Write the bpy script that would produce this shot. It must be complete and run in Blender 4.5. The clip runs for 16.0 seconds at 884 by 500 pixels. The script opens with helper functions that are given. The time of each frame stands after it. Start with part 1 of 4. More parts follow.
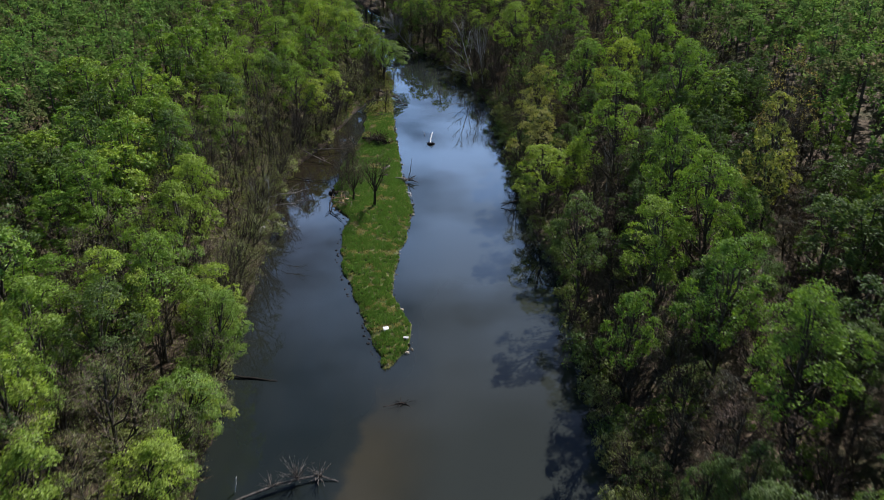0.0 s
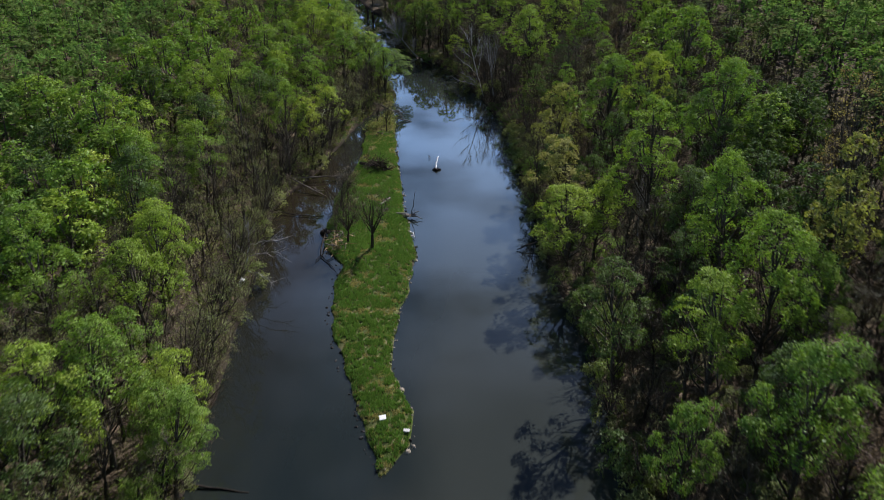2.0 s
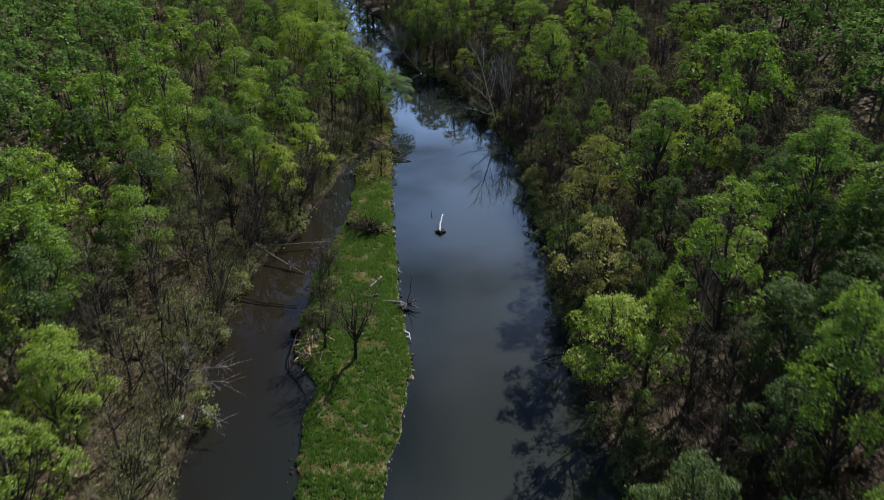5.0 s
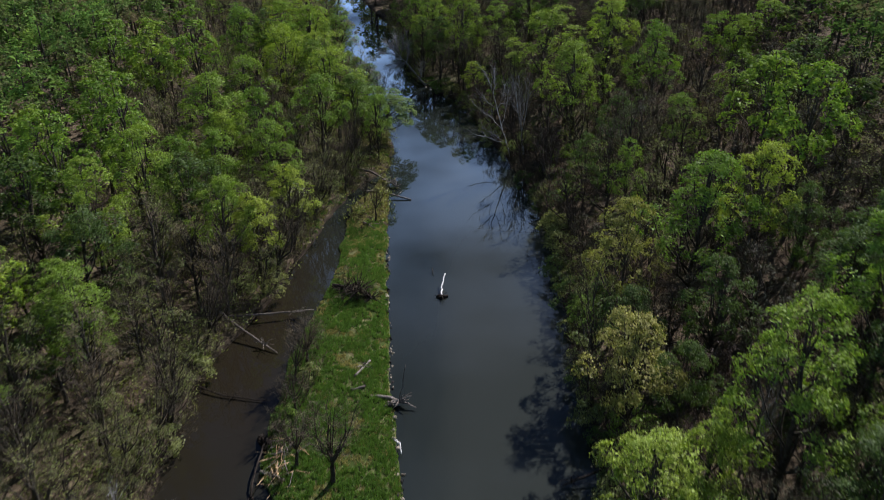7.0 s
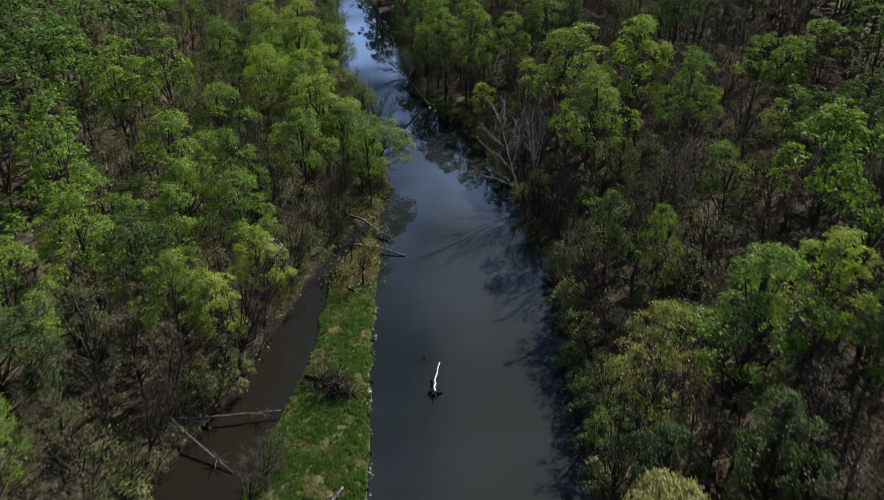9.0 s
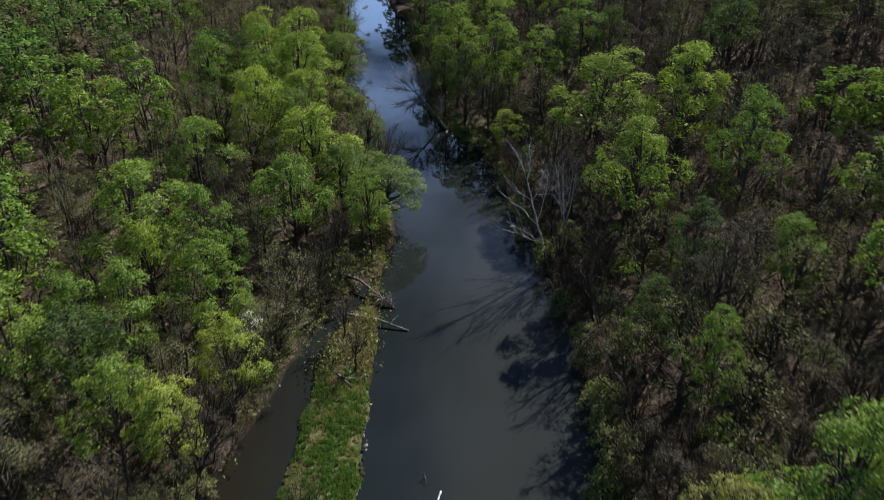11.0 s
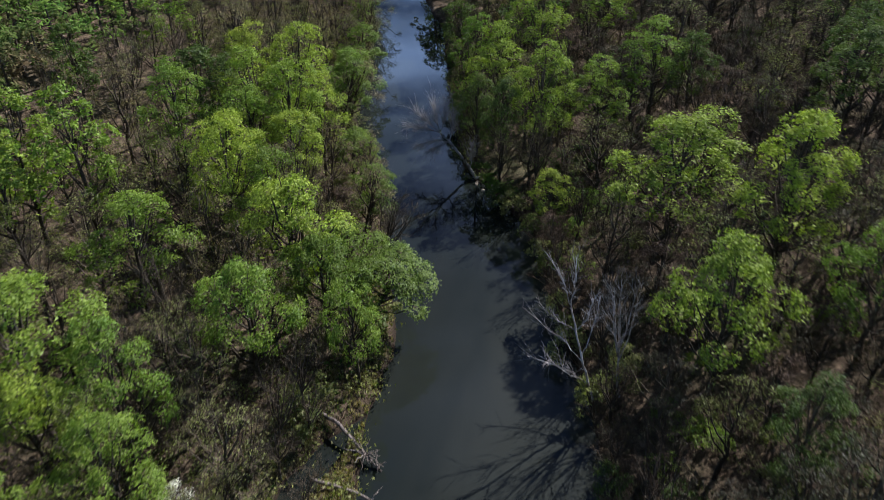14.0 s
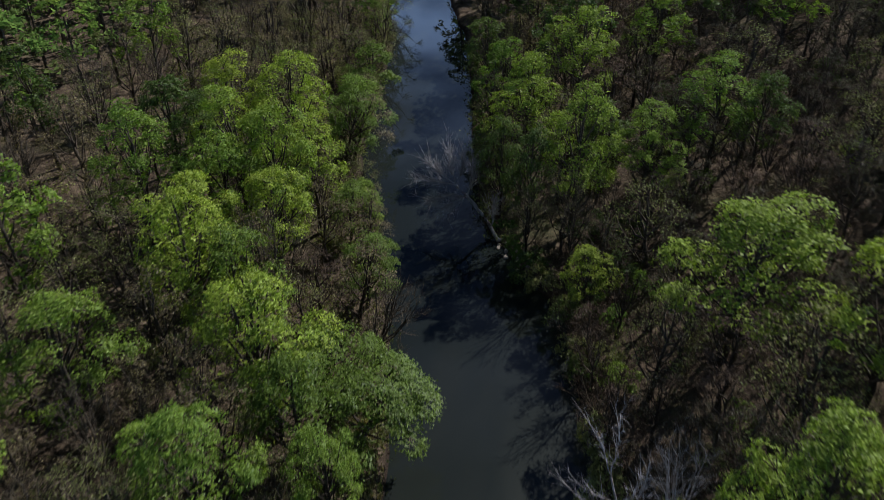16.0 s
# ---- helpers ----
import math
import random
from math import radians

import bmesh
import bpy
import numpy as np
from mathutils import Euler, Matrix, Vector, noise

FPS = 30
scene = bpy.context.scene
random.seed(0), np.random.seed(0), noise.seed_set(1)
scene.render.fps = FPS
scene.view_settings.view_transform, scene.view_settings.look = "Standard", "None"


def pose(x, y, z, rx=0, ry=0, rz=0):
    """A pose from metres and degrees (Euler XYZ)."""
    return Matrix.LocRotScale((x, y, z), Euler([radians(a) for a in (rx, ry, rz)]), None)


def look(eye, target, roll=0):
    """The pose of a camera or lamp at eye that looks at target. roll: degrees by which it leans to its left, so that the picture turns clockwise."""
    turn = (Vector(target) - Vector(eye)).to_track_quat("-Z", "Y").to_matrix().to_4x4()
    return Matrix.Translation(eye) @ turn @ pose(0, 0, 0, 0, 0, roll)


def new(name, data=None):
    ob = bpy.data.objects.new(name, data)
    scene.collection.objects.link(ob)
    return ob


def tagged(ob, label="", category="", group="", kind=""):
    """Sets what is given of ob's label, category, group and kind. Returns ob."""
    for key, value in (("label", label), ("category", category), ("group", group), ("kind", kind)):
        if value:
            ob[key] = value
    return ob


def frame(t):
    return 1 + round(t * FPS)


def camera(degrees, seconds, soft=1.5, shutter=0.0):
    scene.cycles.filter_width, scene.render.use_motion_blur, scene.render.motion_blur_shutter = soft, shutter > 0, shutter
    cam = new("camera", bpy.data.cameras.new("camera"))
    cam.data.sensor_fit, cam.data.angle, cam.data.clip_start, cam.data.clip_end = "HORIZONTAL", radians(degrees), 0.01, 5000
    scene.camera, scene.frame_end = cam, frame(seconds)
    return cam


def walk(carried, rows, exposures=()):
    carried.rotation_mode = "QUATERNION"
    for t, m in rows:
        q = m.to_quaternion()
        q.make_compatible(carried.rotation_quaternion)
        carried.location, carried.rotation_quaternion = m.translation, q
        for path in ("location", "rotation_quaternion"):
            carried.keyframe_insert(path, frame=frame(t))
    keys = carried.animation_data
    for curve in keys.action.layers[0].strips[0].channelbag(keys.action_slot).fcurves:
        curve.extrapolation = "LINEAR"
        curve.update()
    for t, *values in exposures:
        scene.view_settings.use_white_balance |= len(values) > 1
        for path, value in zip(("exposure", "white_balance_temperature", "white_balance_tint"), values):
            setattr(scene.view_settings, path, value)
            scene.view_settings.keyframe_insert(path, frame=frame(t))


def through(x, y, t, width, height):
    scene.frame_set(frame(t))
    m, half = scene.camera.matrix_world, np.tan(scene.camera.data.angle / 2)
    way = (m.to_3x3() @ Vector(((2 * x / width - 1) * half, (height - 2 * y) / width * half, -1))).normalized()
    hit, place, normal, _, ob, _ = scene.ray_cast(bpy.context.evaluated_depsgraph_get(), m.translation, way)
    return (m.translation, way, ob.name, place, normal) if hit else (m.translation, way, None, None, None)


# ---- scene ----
cam = camera(54.3, 16.0, soft=0.55, shutter=0.8)
METRES, EYE, TILT, LEAN, TURN = 180.0, 60.0, -26.0, 0.0, 0.0
ROWS = [
    (0.0, 0.0, 0.0, 0.0, 0.0, -0.0, 0.0),
    (0.5, -0.0006, 0.0258, 0.0127, 0.08, -0.15, -0.04),
    (1.0, -0.0009, 0.0521, 0.0256, 0.18, -0.31, -0.01),
    (1.5, -0.0013, 0.079, 0.0385, 0.28, -0.51, 0.01),
    (2.0, -0.0013, 0.1066, 0.0515, 0.38, -0.7, 0.03),
    (2.5, -0.001, 0.1345, 0.0649, 0.47, -0.92, 0.06),
    (3.0, -0.0005, 0.163, 0.0786, 0.57, -1.12, 0.08),
    (3.5, -0.0002, 0.1914, 0.0927, 0.67, -1.32, 0.07),
    (4.0, 0.0001, 0.22, 0.1072, 0.75, -1.54, 0.03),
    (6.5, 0.006, 0.3602, 0.1824, 1.7, -3.12, -0.12),
    (7.0, 0.0082, 0.388, 0.1977, 1.96, -3.49, -0.17),
    (7.5, 0.0108, 0.4155, 0.2132, 2.22, -3.87, -0.27),
    (8.0, 0.0129, 0.4426, 0.2288, 2.45, -4.27, -0.41),
    (8.5, 0.0153, 0.4696, 0.2441, 2.75, -4.65, -0.59),
    (9.0, 0.0172, 0.4968, 0.2594, 3.07, -5.05, -0.79),
    (11.5, 0.0211, 0.6352, 0.3312, 5.55, -7.4, -2.11),
    (12.0, 0.0221, 0.6641, 0.344, 6.16, -7.89, -2.42),
    (12.5, 0.0228, 0.6934, 0.3563, 6.75, -8.4, -2.81),
    (13.0, 0.0229, 0.7227, 0.3684, 7.35, -8.91, -3.19),
    (13.5, 0.0225, 0.7521, 0.3797, 8.01, -9.37, -3.59),
    (14.0, 0.0208, 0.7814, 0.3912, 8.62, -9.86, -3.96),
    (14.5, 0.0185, 0.8103, 0.403, 9.19, -10.36, -4.35),
    (15.0, 0.0158, 0.8389, 0.4149, 9.74, -10.88, -4.63),
    (15.5, 0.0129, 0.8678, 0.4264, 10.32, -11.33, -4.94),
    (16.0, 0.0094, 0.8963, 0.4382, 10.87, -11.82, -5.22),
]
walk(cam, [(t, pose(0, 0, EYE, TILT, LEAN, TURN) @ pose(METRES * x, METRES * y, METRES * z, 90 + pitch, roll, yaw)) for t, x, y, z, yaw, pitch, roll in ROWS],
     exposures=((0.0, 0.2, 5800, 19), (2.5, 0.11, 5800, 19), (7.0, 0.04, 5800, 20), (9.0, 0.03, 5800, 21), (12.5, 0.2, 5750, 23), (14.5, 0.32, 5750, 22), (15.2, 0.22, 5750, 21), (16.0, -0.33, 5750, 21)))

# ---------------------------------------------------------------- world, sun
SUN_AZ, SUN_EL = 31.0, 39.0          # degrees right of +y, degrees above the horizon
world = bpy.data.worlds.new("sky")
scene.world = world
world.use_nodes = True
wn, wl = world.node_tree.nodes, world.node_tree.links
wn.clear()
w_out, w_bg, w_sky = wn.new("ShaderNodeOutputWorld"), wn.new("ShaderNodeBackground"), wn.new("ShaderNodeTexSky")
w_sky.sky_type, w_sky.sun_disc = "NISHITA", False
w_sky.sun_elevation, w_sky.sun_rotation = radians(SUN_EL), radians(SUN_AZ)
w_sky.air_density, w_sky.dust_density, w_sky.ozone_density = 1.0, 0.2, 6.0
w_bg.inputs["Strength"].default_value = 0.04
# fair-weather clouds: noise on a flat layer above the place
w_co, w_sep = wn.new("ShaderNodeTexCoord"), wn.new("ShaderNodeSeparateXYZ")
wl.new(w_co.outputs["Generated"], w_sep.inputs[0])
w_up = wn.new("ShaderNodeMath")
w_up.operation, w_up.inputs[1].default_value = "MAXIMUM", 0.08
wl.new(w_sep.outputs["Z"], w_up.inputs[0])
w_div = wn.new("ShaderNodeVectorMath")
w_div.operation = "DIVIDE"
wl.new(w_co.outputs["Generated"], w_div.inputs[0])
w_cmb = wn.new("ShaderNodeCombineXYZ")
for k in range(3):
    wl.new(w_up.outputs[0], w_cmb.inputs[k])
wl.new(w_cmb.outputs[0], w_div.inputs[1])
w_noise = wn.new("ShaderNodeTexNoise")
w_noise.inputs["Scale"].default_value, w_noise.inputs["Detail"].default_value = 1.6, 5.0
wl.new(w_div.outputs[0], w_noise.inputs["Vector"])
w_ramp = wn.new("ShaderNodeValToRGB")
w_ramp.color_ramp.elements[0].position, w_ramp.color_ramp.elements[1].position = 0.53, 0.74
# cloud cover closes up towards the horizon, where one looks along the layer
w_low = wn.new("ShaderNodeMapRange")
w_low.inputs["From Min"].default_value, w_low.inputs["From Max"].default_value = 0.05, 0.6
w_low.inputs["To Min"].default_value, w_low.inputs["To Max"].default_value = 0.36, 0.0
wl.new(w_sep.outputs["Z"], w_low.inputs["Value"])
w_add = wn.new("ShaderNodeMath")
wl.new(w_noise.outputs["Fac"], w_add.inputs[0])
wl.new(w_low.outputs[0], w_add.inputs[1])
wl.new(w_add.outputs[0], w_ramp.inputs[0])
w_mix = wn.new("ShaderNodeMix")
w_mix.data_type = "RGBA"
# clouds overhead are grey-white, the bright haze low down is bluer
w_hue, w_gain = wn.new("ShaderNodeValToRGB"), wn.new("ShaderNodeVectorMath")
w_hue.color_ramp.elements[0].position, w_hue.color_ramp.elements[0].color = 0.3, (0.8, 1.25, 1.85, 1)
w_hue.color_ramp.elements[1].position, w_hue.color_ramp.elements[1].color = 0.58, (0.34, 0.42, 0.55, 1)
wl.new(w_sep.outputs["Z"], w_hue.inputs[0])
w_gain.operation = "SCALE"
wl.new(w_hue.outputs["Color"], w_gain.inputs[0])
# clouds on the sun's side of the sky are the brighter ones
w_dot, w_side = wn.new("ShaderNodeVectorMath"), wn.new("ShaderNodeMapRange")
w_dot.operation, w_dot.inputs[1].default_value = "DOT_PRODUCT", (math.sin(radians(SUN_AZ)), math.cos(radians(SUN_AZ)), 0.0)
wl.new(w_co.outputs["Generated"], w_dot.inputs[0])
w_side.inputs["From Min"].default_value, w_side.inputs["From Max"].default_value = -0.2, 0.8
w_side.inputs["To Min"].default_value, w_side.inputs["To Max"].default_value = 15.0, 40.0
wl.new(w_dot.outputs["Value"], w_side.inputs["Value"])
wl.new(w_side.outputs[0], w_gain.inputs[3])
wl.new(w_gain.outputs[0], w_mix.inputs["B"])
wl.new(w_ramp.outputs["Color"], w_mix.inputs["Factor"])
wl.new(w_sky.outputs[0], w_mix.inputs["A"])
wl.new(w_mix.outputs["Result"], w_bg.inputs["Color"])
wl.new(w_bg.outputs[0], w_out.inputs["Surface"])

sun = new("sun", bpy.data.lights.new("sun", "SUN"))
sun.data.energy, sun.data.angle, sun.data.color = 7.6, radians(0.55), (1.0, 0.95, 0.86)
_d = Vector((math.sin(radians(SUN_AZ)) * math.cos(radians(SUN_EL)), math.cos(radians(SUN_AZ)) * math.cos(radians(SUN_EL)), math.sin(radians(SUN_EL))))
sun.matrix_world = look(_d * 400, (0, 0, 0))


# ---------------------------------------------------------------- materials
def material(name):
    m = bpy.data.materials.new(name)
    m.use_nodes = True
    nt = m.node_tree
    nt.nodes.clear()
    out = nt.nodes.new("ShaderNodeOutputMaterial")
    return m, nt.nodes, nt.links, out


def noise_of(nodes, links, scale, detail=4.0, rough=0.55, vec=None, coord="Object"):
    n = nodes.new("ShaderNodeTexNoise")
    n.inputs["Scale"].default_value, n.inputs["Detail"].default_value, n.inputs["Roughness"].default_value = scale, detail, rough
    if vec is None:
        c = nodes.new("ShaderNodeTexCoord")
        vec = c.outputs[coord]
    links.new(vec, n.inputs["Vector"])
    return n.outputs["Fac"]


def ramp_of(nodes, links, fac, stops):
    r = nodes.new("ShaderNodeValToRGB")
    e = r.color_ramp.elements
    while len(e) < len(stops):
        e.new(0.5)
    for k, (p, c) in enumerate(stops):
        e[k].position, e[k].color = p, (*c, 1)
    links.new(fac, r.inputs[0])
    return r.outputs["Color"]


def mix_of(nodes, links, fac, a, b, blend="MIX"):
    n = nodes.new("ShaderNodeMix")
    n.data_type, n.blend_type = "RGBA", blend
    for key, v in (("Factor", fac), ("A", a), ("B", b)):
        if isinstance(v, (int, float)):
            n.inputs[key].default_value = v
        elif isinstance(v, tuple):
            n.inputs[key].default_value = (*v, 1)
        else:
            links.new(v, n.inputs[key])
    return n.outputs["Result"]


def leaf_material(name, c1, c2, c3, through=0.36):
    """Leaves: tint by tree, by patch and by leaf; light shines through them."""
    m, nd, ln, out = material(name)
    info, geo = nd.new("ShaderNodeObjectInfo"), nd.new("ShaderNodeNewGeometry")
    a = ramp_of(nd, ln, info.outputs["Random"], [(0.0, c1), (0.55, c2), (1.0, c3)])
    patch = noise_of(nd, ln, 0.35, 2.0, coord="Object")
    b = mix_of(nd, ln, ramp_of(nd, ln, patch, [(0.35, (0, 0, 0)), (0.7, (0.6, 0.6, 0.6))]), a, c3)
    hsv = nd.new("ShaderNodeHueSaturation")
    val = nd.new("ShaderNodeMapRange")
    val.inputs["To Min"].default_value, val.inputs["To Max"].default_value = 0.6, 1.4
    ln.new(geo.outputs["Random Per Island"], val.inputs["Value"])
    ln.new(val.outputs[0], hsv.inputs["Value"])
    ln.new(b, hsv.inputs["Color"])
    dif, tra, glo = nd.new("ShaderNodeBsdfDiffuse"), nd.new("ShaderNodeBsdfTranslucent"), nd.new("ShaderNodeBsdfGlossy")
    glo.inputs["Roughness"].default_value = 0.5
    ln.new(hsv.outputs[0], dif.inputs["Color"])
    warm = mix_of(nd, ln, 1.0, hsv.outputs[0], (1.04, 1.16, 0.45), "MULTIPLY")
    ln.new(warm, tra.inputs["Color"])
    s1, s2 = nd.new("ShaderNodeMixShader"), nd.new("ShaderNodeMixShader")
    s1.inputs[0].default_value, s2.inputs[0].default_value = through, 0.012
    ln.new(dif.outputs[0], s1.inputs[1])
    ln.new(tra.outputs[0], s1.inputs[2])
    ln.new(s1.outputs[0], s2.inputs[1])
    ln.new(glo.outputs[0], s2.inputs[2])
    ln.new(s2.outputs[0], out.inputs["Surface"])
    return m


def bark_material(name, dark, light, scale=3.0, spots=None):
    m, nd, ln, out = material(name)
    p = nd.new("ShaderNodeBsdfPrincipled")
    info = nd.new("ShaderNodeObjectInfo")
    n1 = noise_of(nd, ln, scale, 6.0, 0.65)
    c = ramp_of(nd, ln, n1, [(0.35, dark), (0.68, light)])
    if spots:
        n2 = noise_of(nd, ln, 0.9, 3.0)
        c = mix_of(nd, ln, ramp_of(nd, ln, n2, [(0.5, (0, 0, 0)), (0.6, (1, 1, 1))]), c, spots)
    hsv = nd.new("ShaderNodeHueSaturation")
    val = nd.new("ShaderNodeMapRange")
    val.inputs["To Min"].default_value, val.inputs["To Max"].default_value = 0.7, 1.3
    ln.new(info.outputs["Random"], val.inputs["Value"])
    ln.new(val.outputs[0], hsv.inputs["Value"])
    ln.new(c, hsv.inputs["Color"])
    ln.new(hsv.outputs[0], p.inputs["Base Color"])
    p.inputs["Roughness"].default_value, p.inputs["Specular IOR Level"].default_value = 0.9, 0.06
    bump = nd.new("ShaderNodeBump")
    bump.inputs["Strength"].default_value, bump.inputs["Distance"].default_value = 0.6, 0.03
    ln.new(noise_of(nd, ln, scale * 4, 5.0), bump.inputs["Height"])
    ln.new(bump.outputs[0], p.inputs["Normal"])
    ln.new(p.outputs[0], out.inputs["Surface"])
    return m


LEAF = {
    "fresh": leaf_material("leaf_fresh", (0.1, 0.18, 0.024), (0.137, 0.215, 0.027), (0.188, 0.256, 0.031)),
    "lime": leaf_material("leaf_lime", (0.19, 0.275, 0.028), (0.222, 0.3, 0.033), (0.268, 0.318, 0.04)),
    "deep": leaf_material("leaf_deep", (0.055, 0.092, 0.021), (0.068, 0.107, 0.024), (0.086, 0.125, 0.028)),
    "cream": leaf_material("leaf_cream", (0.195, 0.2, 0.045), (0.225, 0.222, 0.055), (0.265, 0.25, 0.07)),
    "olive": leaf_material("leaf_olive", (0.125, 0.155, 0.045), (0.16, 0.185, 0.055), (0.215, 0.225, 0.072)),
    "tan": leaf_material("leaf_tan", (0.165, 0.135, 0.072), (0.195, 0.16, 0.082), (0.215, 0.185, 0.09)),
    "russet": leaf_material("leaf_russet", (0.082, 0.056, 0.042), (0.105, 0.072, 0.05), (0.13, 0.09, 0.058)),
    # scrub: olive-brown darkened, the east slope's shade put into the leaf colour
    "scrub": leaf_material("leaf_shaded_olive", (0.048, 0.052, 0.032), (0.06, 0.063, 0.037), (0.085, 0.08, 0.046)),
    "gold": leaf_material("leaf_gold", (0.26, 0.19, 0.07), (0.3, 0.22, 0.08), (0.32, 0.25, 0.09)),
    "willow": leaf_material("leaf_willow", (0.085, 0.138, 0.018), (0.1, 0.155, 0.021), (0.122, 0.18, 0.026)),
    "blossom": leaf_material("blossom_white", (0.6, 0.6, 0.5), (0.7, 0.7, 0.62), (0.75, 0.75, 0.68)),
}
BARK = bark_material("bark_grey_brown", (0.03, 0.025, 0.018), (0.095, 0.08, 0.056))
TWIG = bark_material("twig_brown", (0.07, 0.057, 0.036), (0.15, 0.122, 0.078), 1.0)
# the brown twig made darker: shade of the east slope put into its colour
SHADETWIG = bark_material("twig_shaded", (0.04, 0.029, 0.018), (0.085, 0.063, 0.04), 1.0)
GREYTWIG = bark_material("twig_pale", (0.12, 0.113, 0.098), (0.24, 0.226, 0.2), 1.0)
WHITETWIG = bark_material("twig_white", (0.17, 0.16, 0.145), (0.34, 0.325, 0.3), 1.0)
PALE = bark_material("bark_pale_peeling", (0.19, 0.182, 0.162), (0.44, 0.425, 0.39), 2.0, (0.2, 0.17, 0.14))
DEAD = bark_material("driftwood_bleached", (0.07, 0.06, 0.05), (0.24, 0.21, 0.175), 4.0)
WHITE = bark_material("driftwood_white", (0.5, 0.48, 0.44), (0.8, 0.78, 0.74), 4.0)
WET = bark_material("driftwood_wet", (0.015, 0.012, 0.01), (0.05, 0.04, 0.03), 4.0)


def ground_material():
    m, nd, ln, out = material("ground_leaf_litter")
    p = nd.new("ShaderNodeBsdfPrincipled")
    big = noise_of(nd, ln, 0.12, 4.0)
    mid = noise_of(nd, ln, 0.9, 6.0, 0.65)
    fine = noise_of(nd, ln, 7.0, 4.0, 0.7)
    litter = ramp_of(nd, ln, mid, [(0.3, (0.026, 0.018, 0.011)), (0.52, (0.078, 0.06, 0.038)), (0.76, (0.28, 0.212, 0.132))])
    herbs = ramp_of(nd, ln, fine, [(0.3, (0.022, 0.04, 0.01)), (0.7, (0.06, 0.092, 0.024))])
    c = mix_of(nd, ln, ramp_of(nd, ln, big, [(0.52, (0, 0, 0)), (0.68, (0.45, 0.45, 0.45))]), litter, herbs)
    speck = noise_of(nd, ln, 22.0, 2.0, 0.6)
    c = mix_of(nd, ln, ramp_of(nd, ln, speck, [(0.58, (0, 0, 0)), (0.64, (0.7, 0.7, 0.7))]), c, (0.3, 0.225, 0.13))
    c = mix_of(nd, ln, 0.5, c, ramp_of(nd, ln, fine, [(0.3, (0.35, 0.35, 0.35)), (0.7, (1, 1, 1))]), "MULTIPLY")
    geo, sep, wet = nd.new("ShaderNodeNewGeometry"), nd.new("ShaderNodeSeparateXYZ"), nd.new("ShaderNodeMapRange")
    ln.new(geo.outputs["Position"], sep.inputs[0])
    wet.inputs["From Min"].default_value, wet.inputs["From Max"].default_value = 0.42, 0.12
    ln.new(sep.outputs["Z"], wet.inputs["Value"])
    c = mix_of(nd, ln, wet.outputs[0], c, (0.028, 0.021, 0.014))
    ln.new(c, p.inputs["Base Color"])
    p.inputs["Roughness"].default_value, p.inputs["Specular IOR Level"].default_value = 0.95, 0.06
    bump = nd.new("ShaderNodeBump")
    bump.inputs["Strength"].default_value, bump.inputs["Distance"].default_value = 0.8, 0.15
    ln.new(fine, bump.inputs["Height"])
    ln.new(bump.outputs[0], p.inputs["Normal"])
    ln.new(p.outputs[0], out.inputs["Surface"])
    return m


def turf_material():
    m, nd, ln, out = material("turf")
    p = nd.new("ShaderNodeBsdfPrincipled")
    big = noise_of(nd, ln, 0.45, 5.0, 0.65)
    fine = noise_of(nd, ln, 5.0, 5.0, 0.7)
    green = ramp_of(nd, ln, fine, [(0.3, (0.022, 0.03, 0.008)), (0.65, (0.06, 0.085, 0.018))])
    straw = ramp_of(nd, ln, fine, [(0.3, (0.1, 0.085, 0.04)), (0.65, (0.27, 0.24, 0.12))])
    c = mix_of(nd, ln, ramp_of(nd, ln, big, [(0.48, (0, 0, 0)), (0.66, (0.8, 0.8, 0.8))]), green, straw)
    ln.new(c, p.inputs["Base Color"])
    p.inputs["Roughness"].default_value, p.inputs["Specular IOR Level"].default_value = 0.95, 0.06
    bump = nd.new("ShaderNodeBump")
    bump.inputs["Strength"].default_value, bump.inputs["Distance"].default_value = 0.7, 0.1
    ln.new(fine, bump.inputs["Height"])
    ln.new(bump.outputs[0], p.inputs["Normal"])
    ln.new(p.outputs[0], out.inputs["Surface"])
    return m


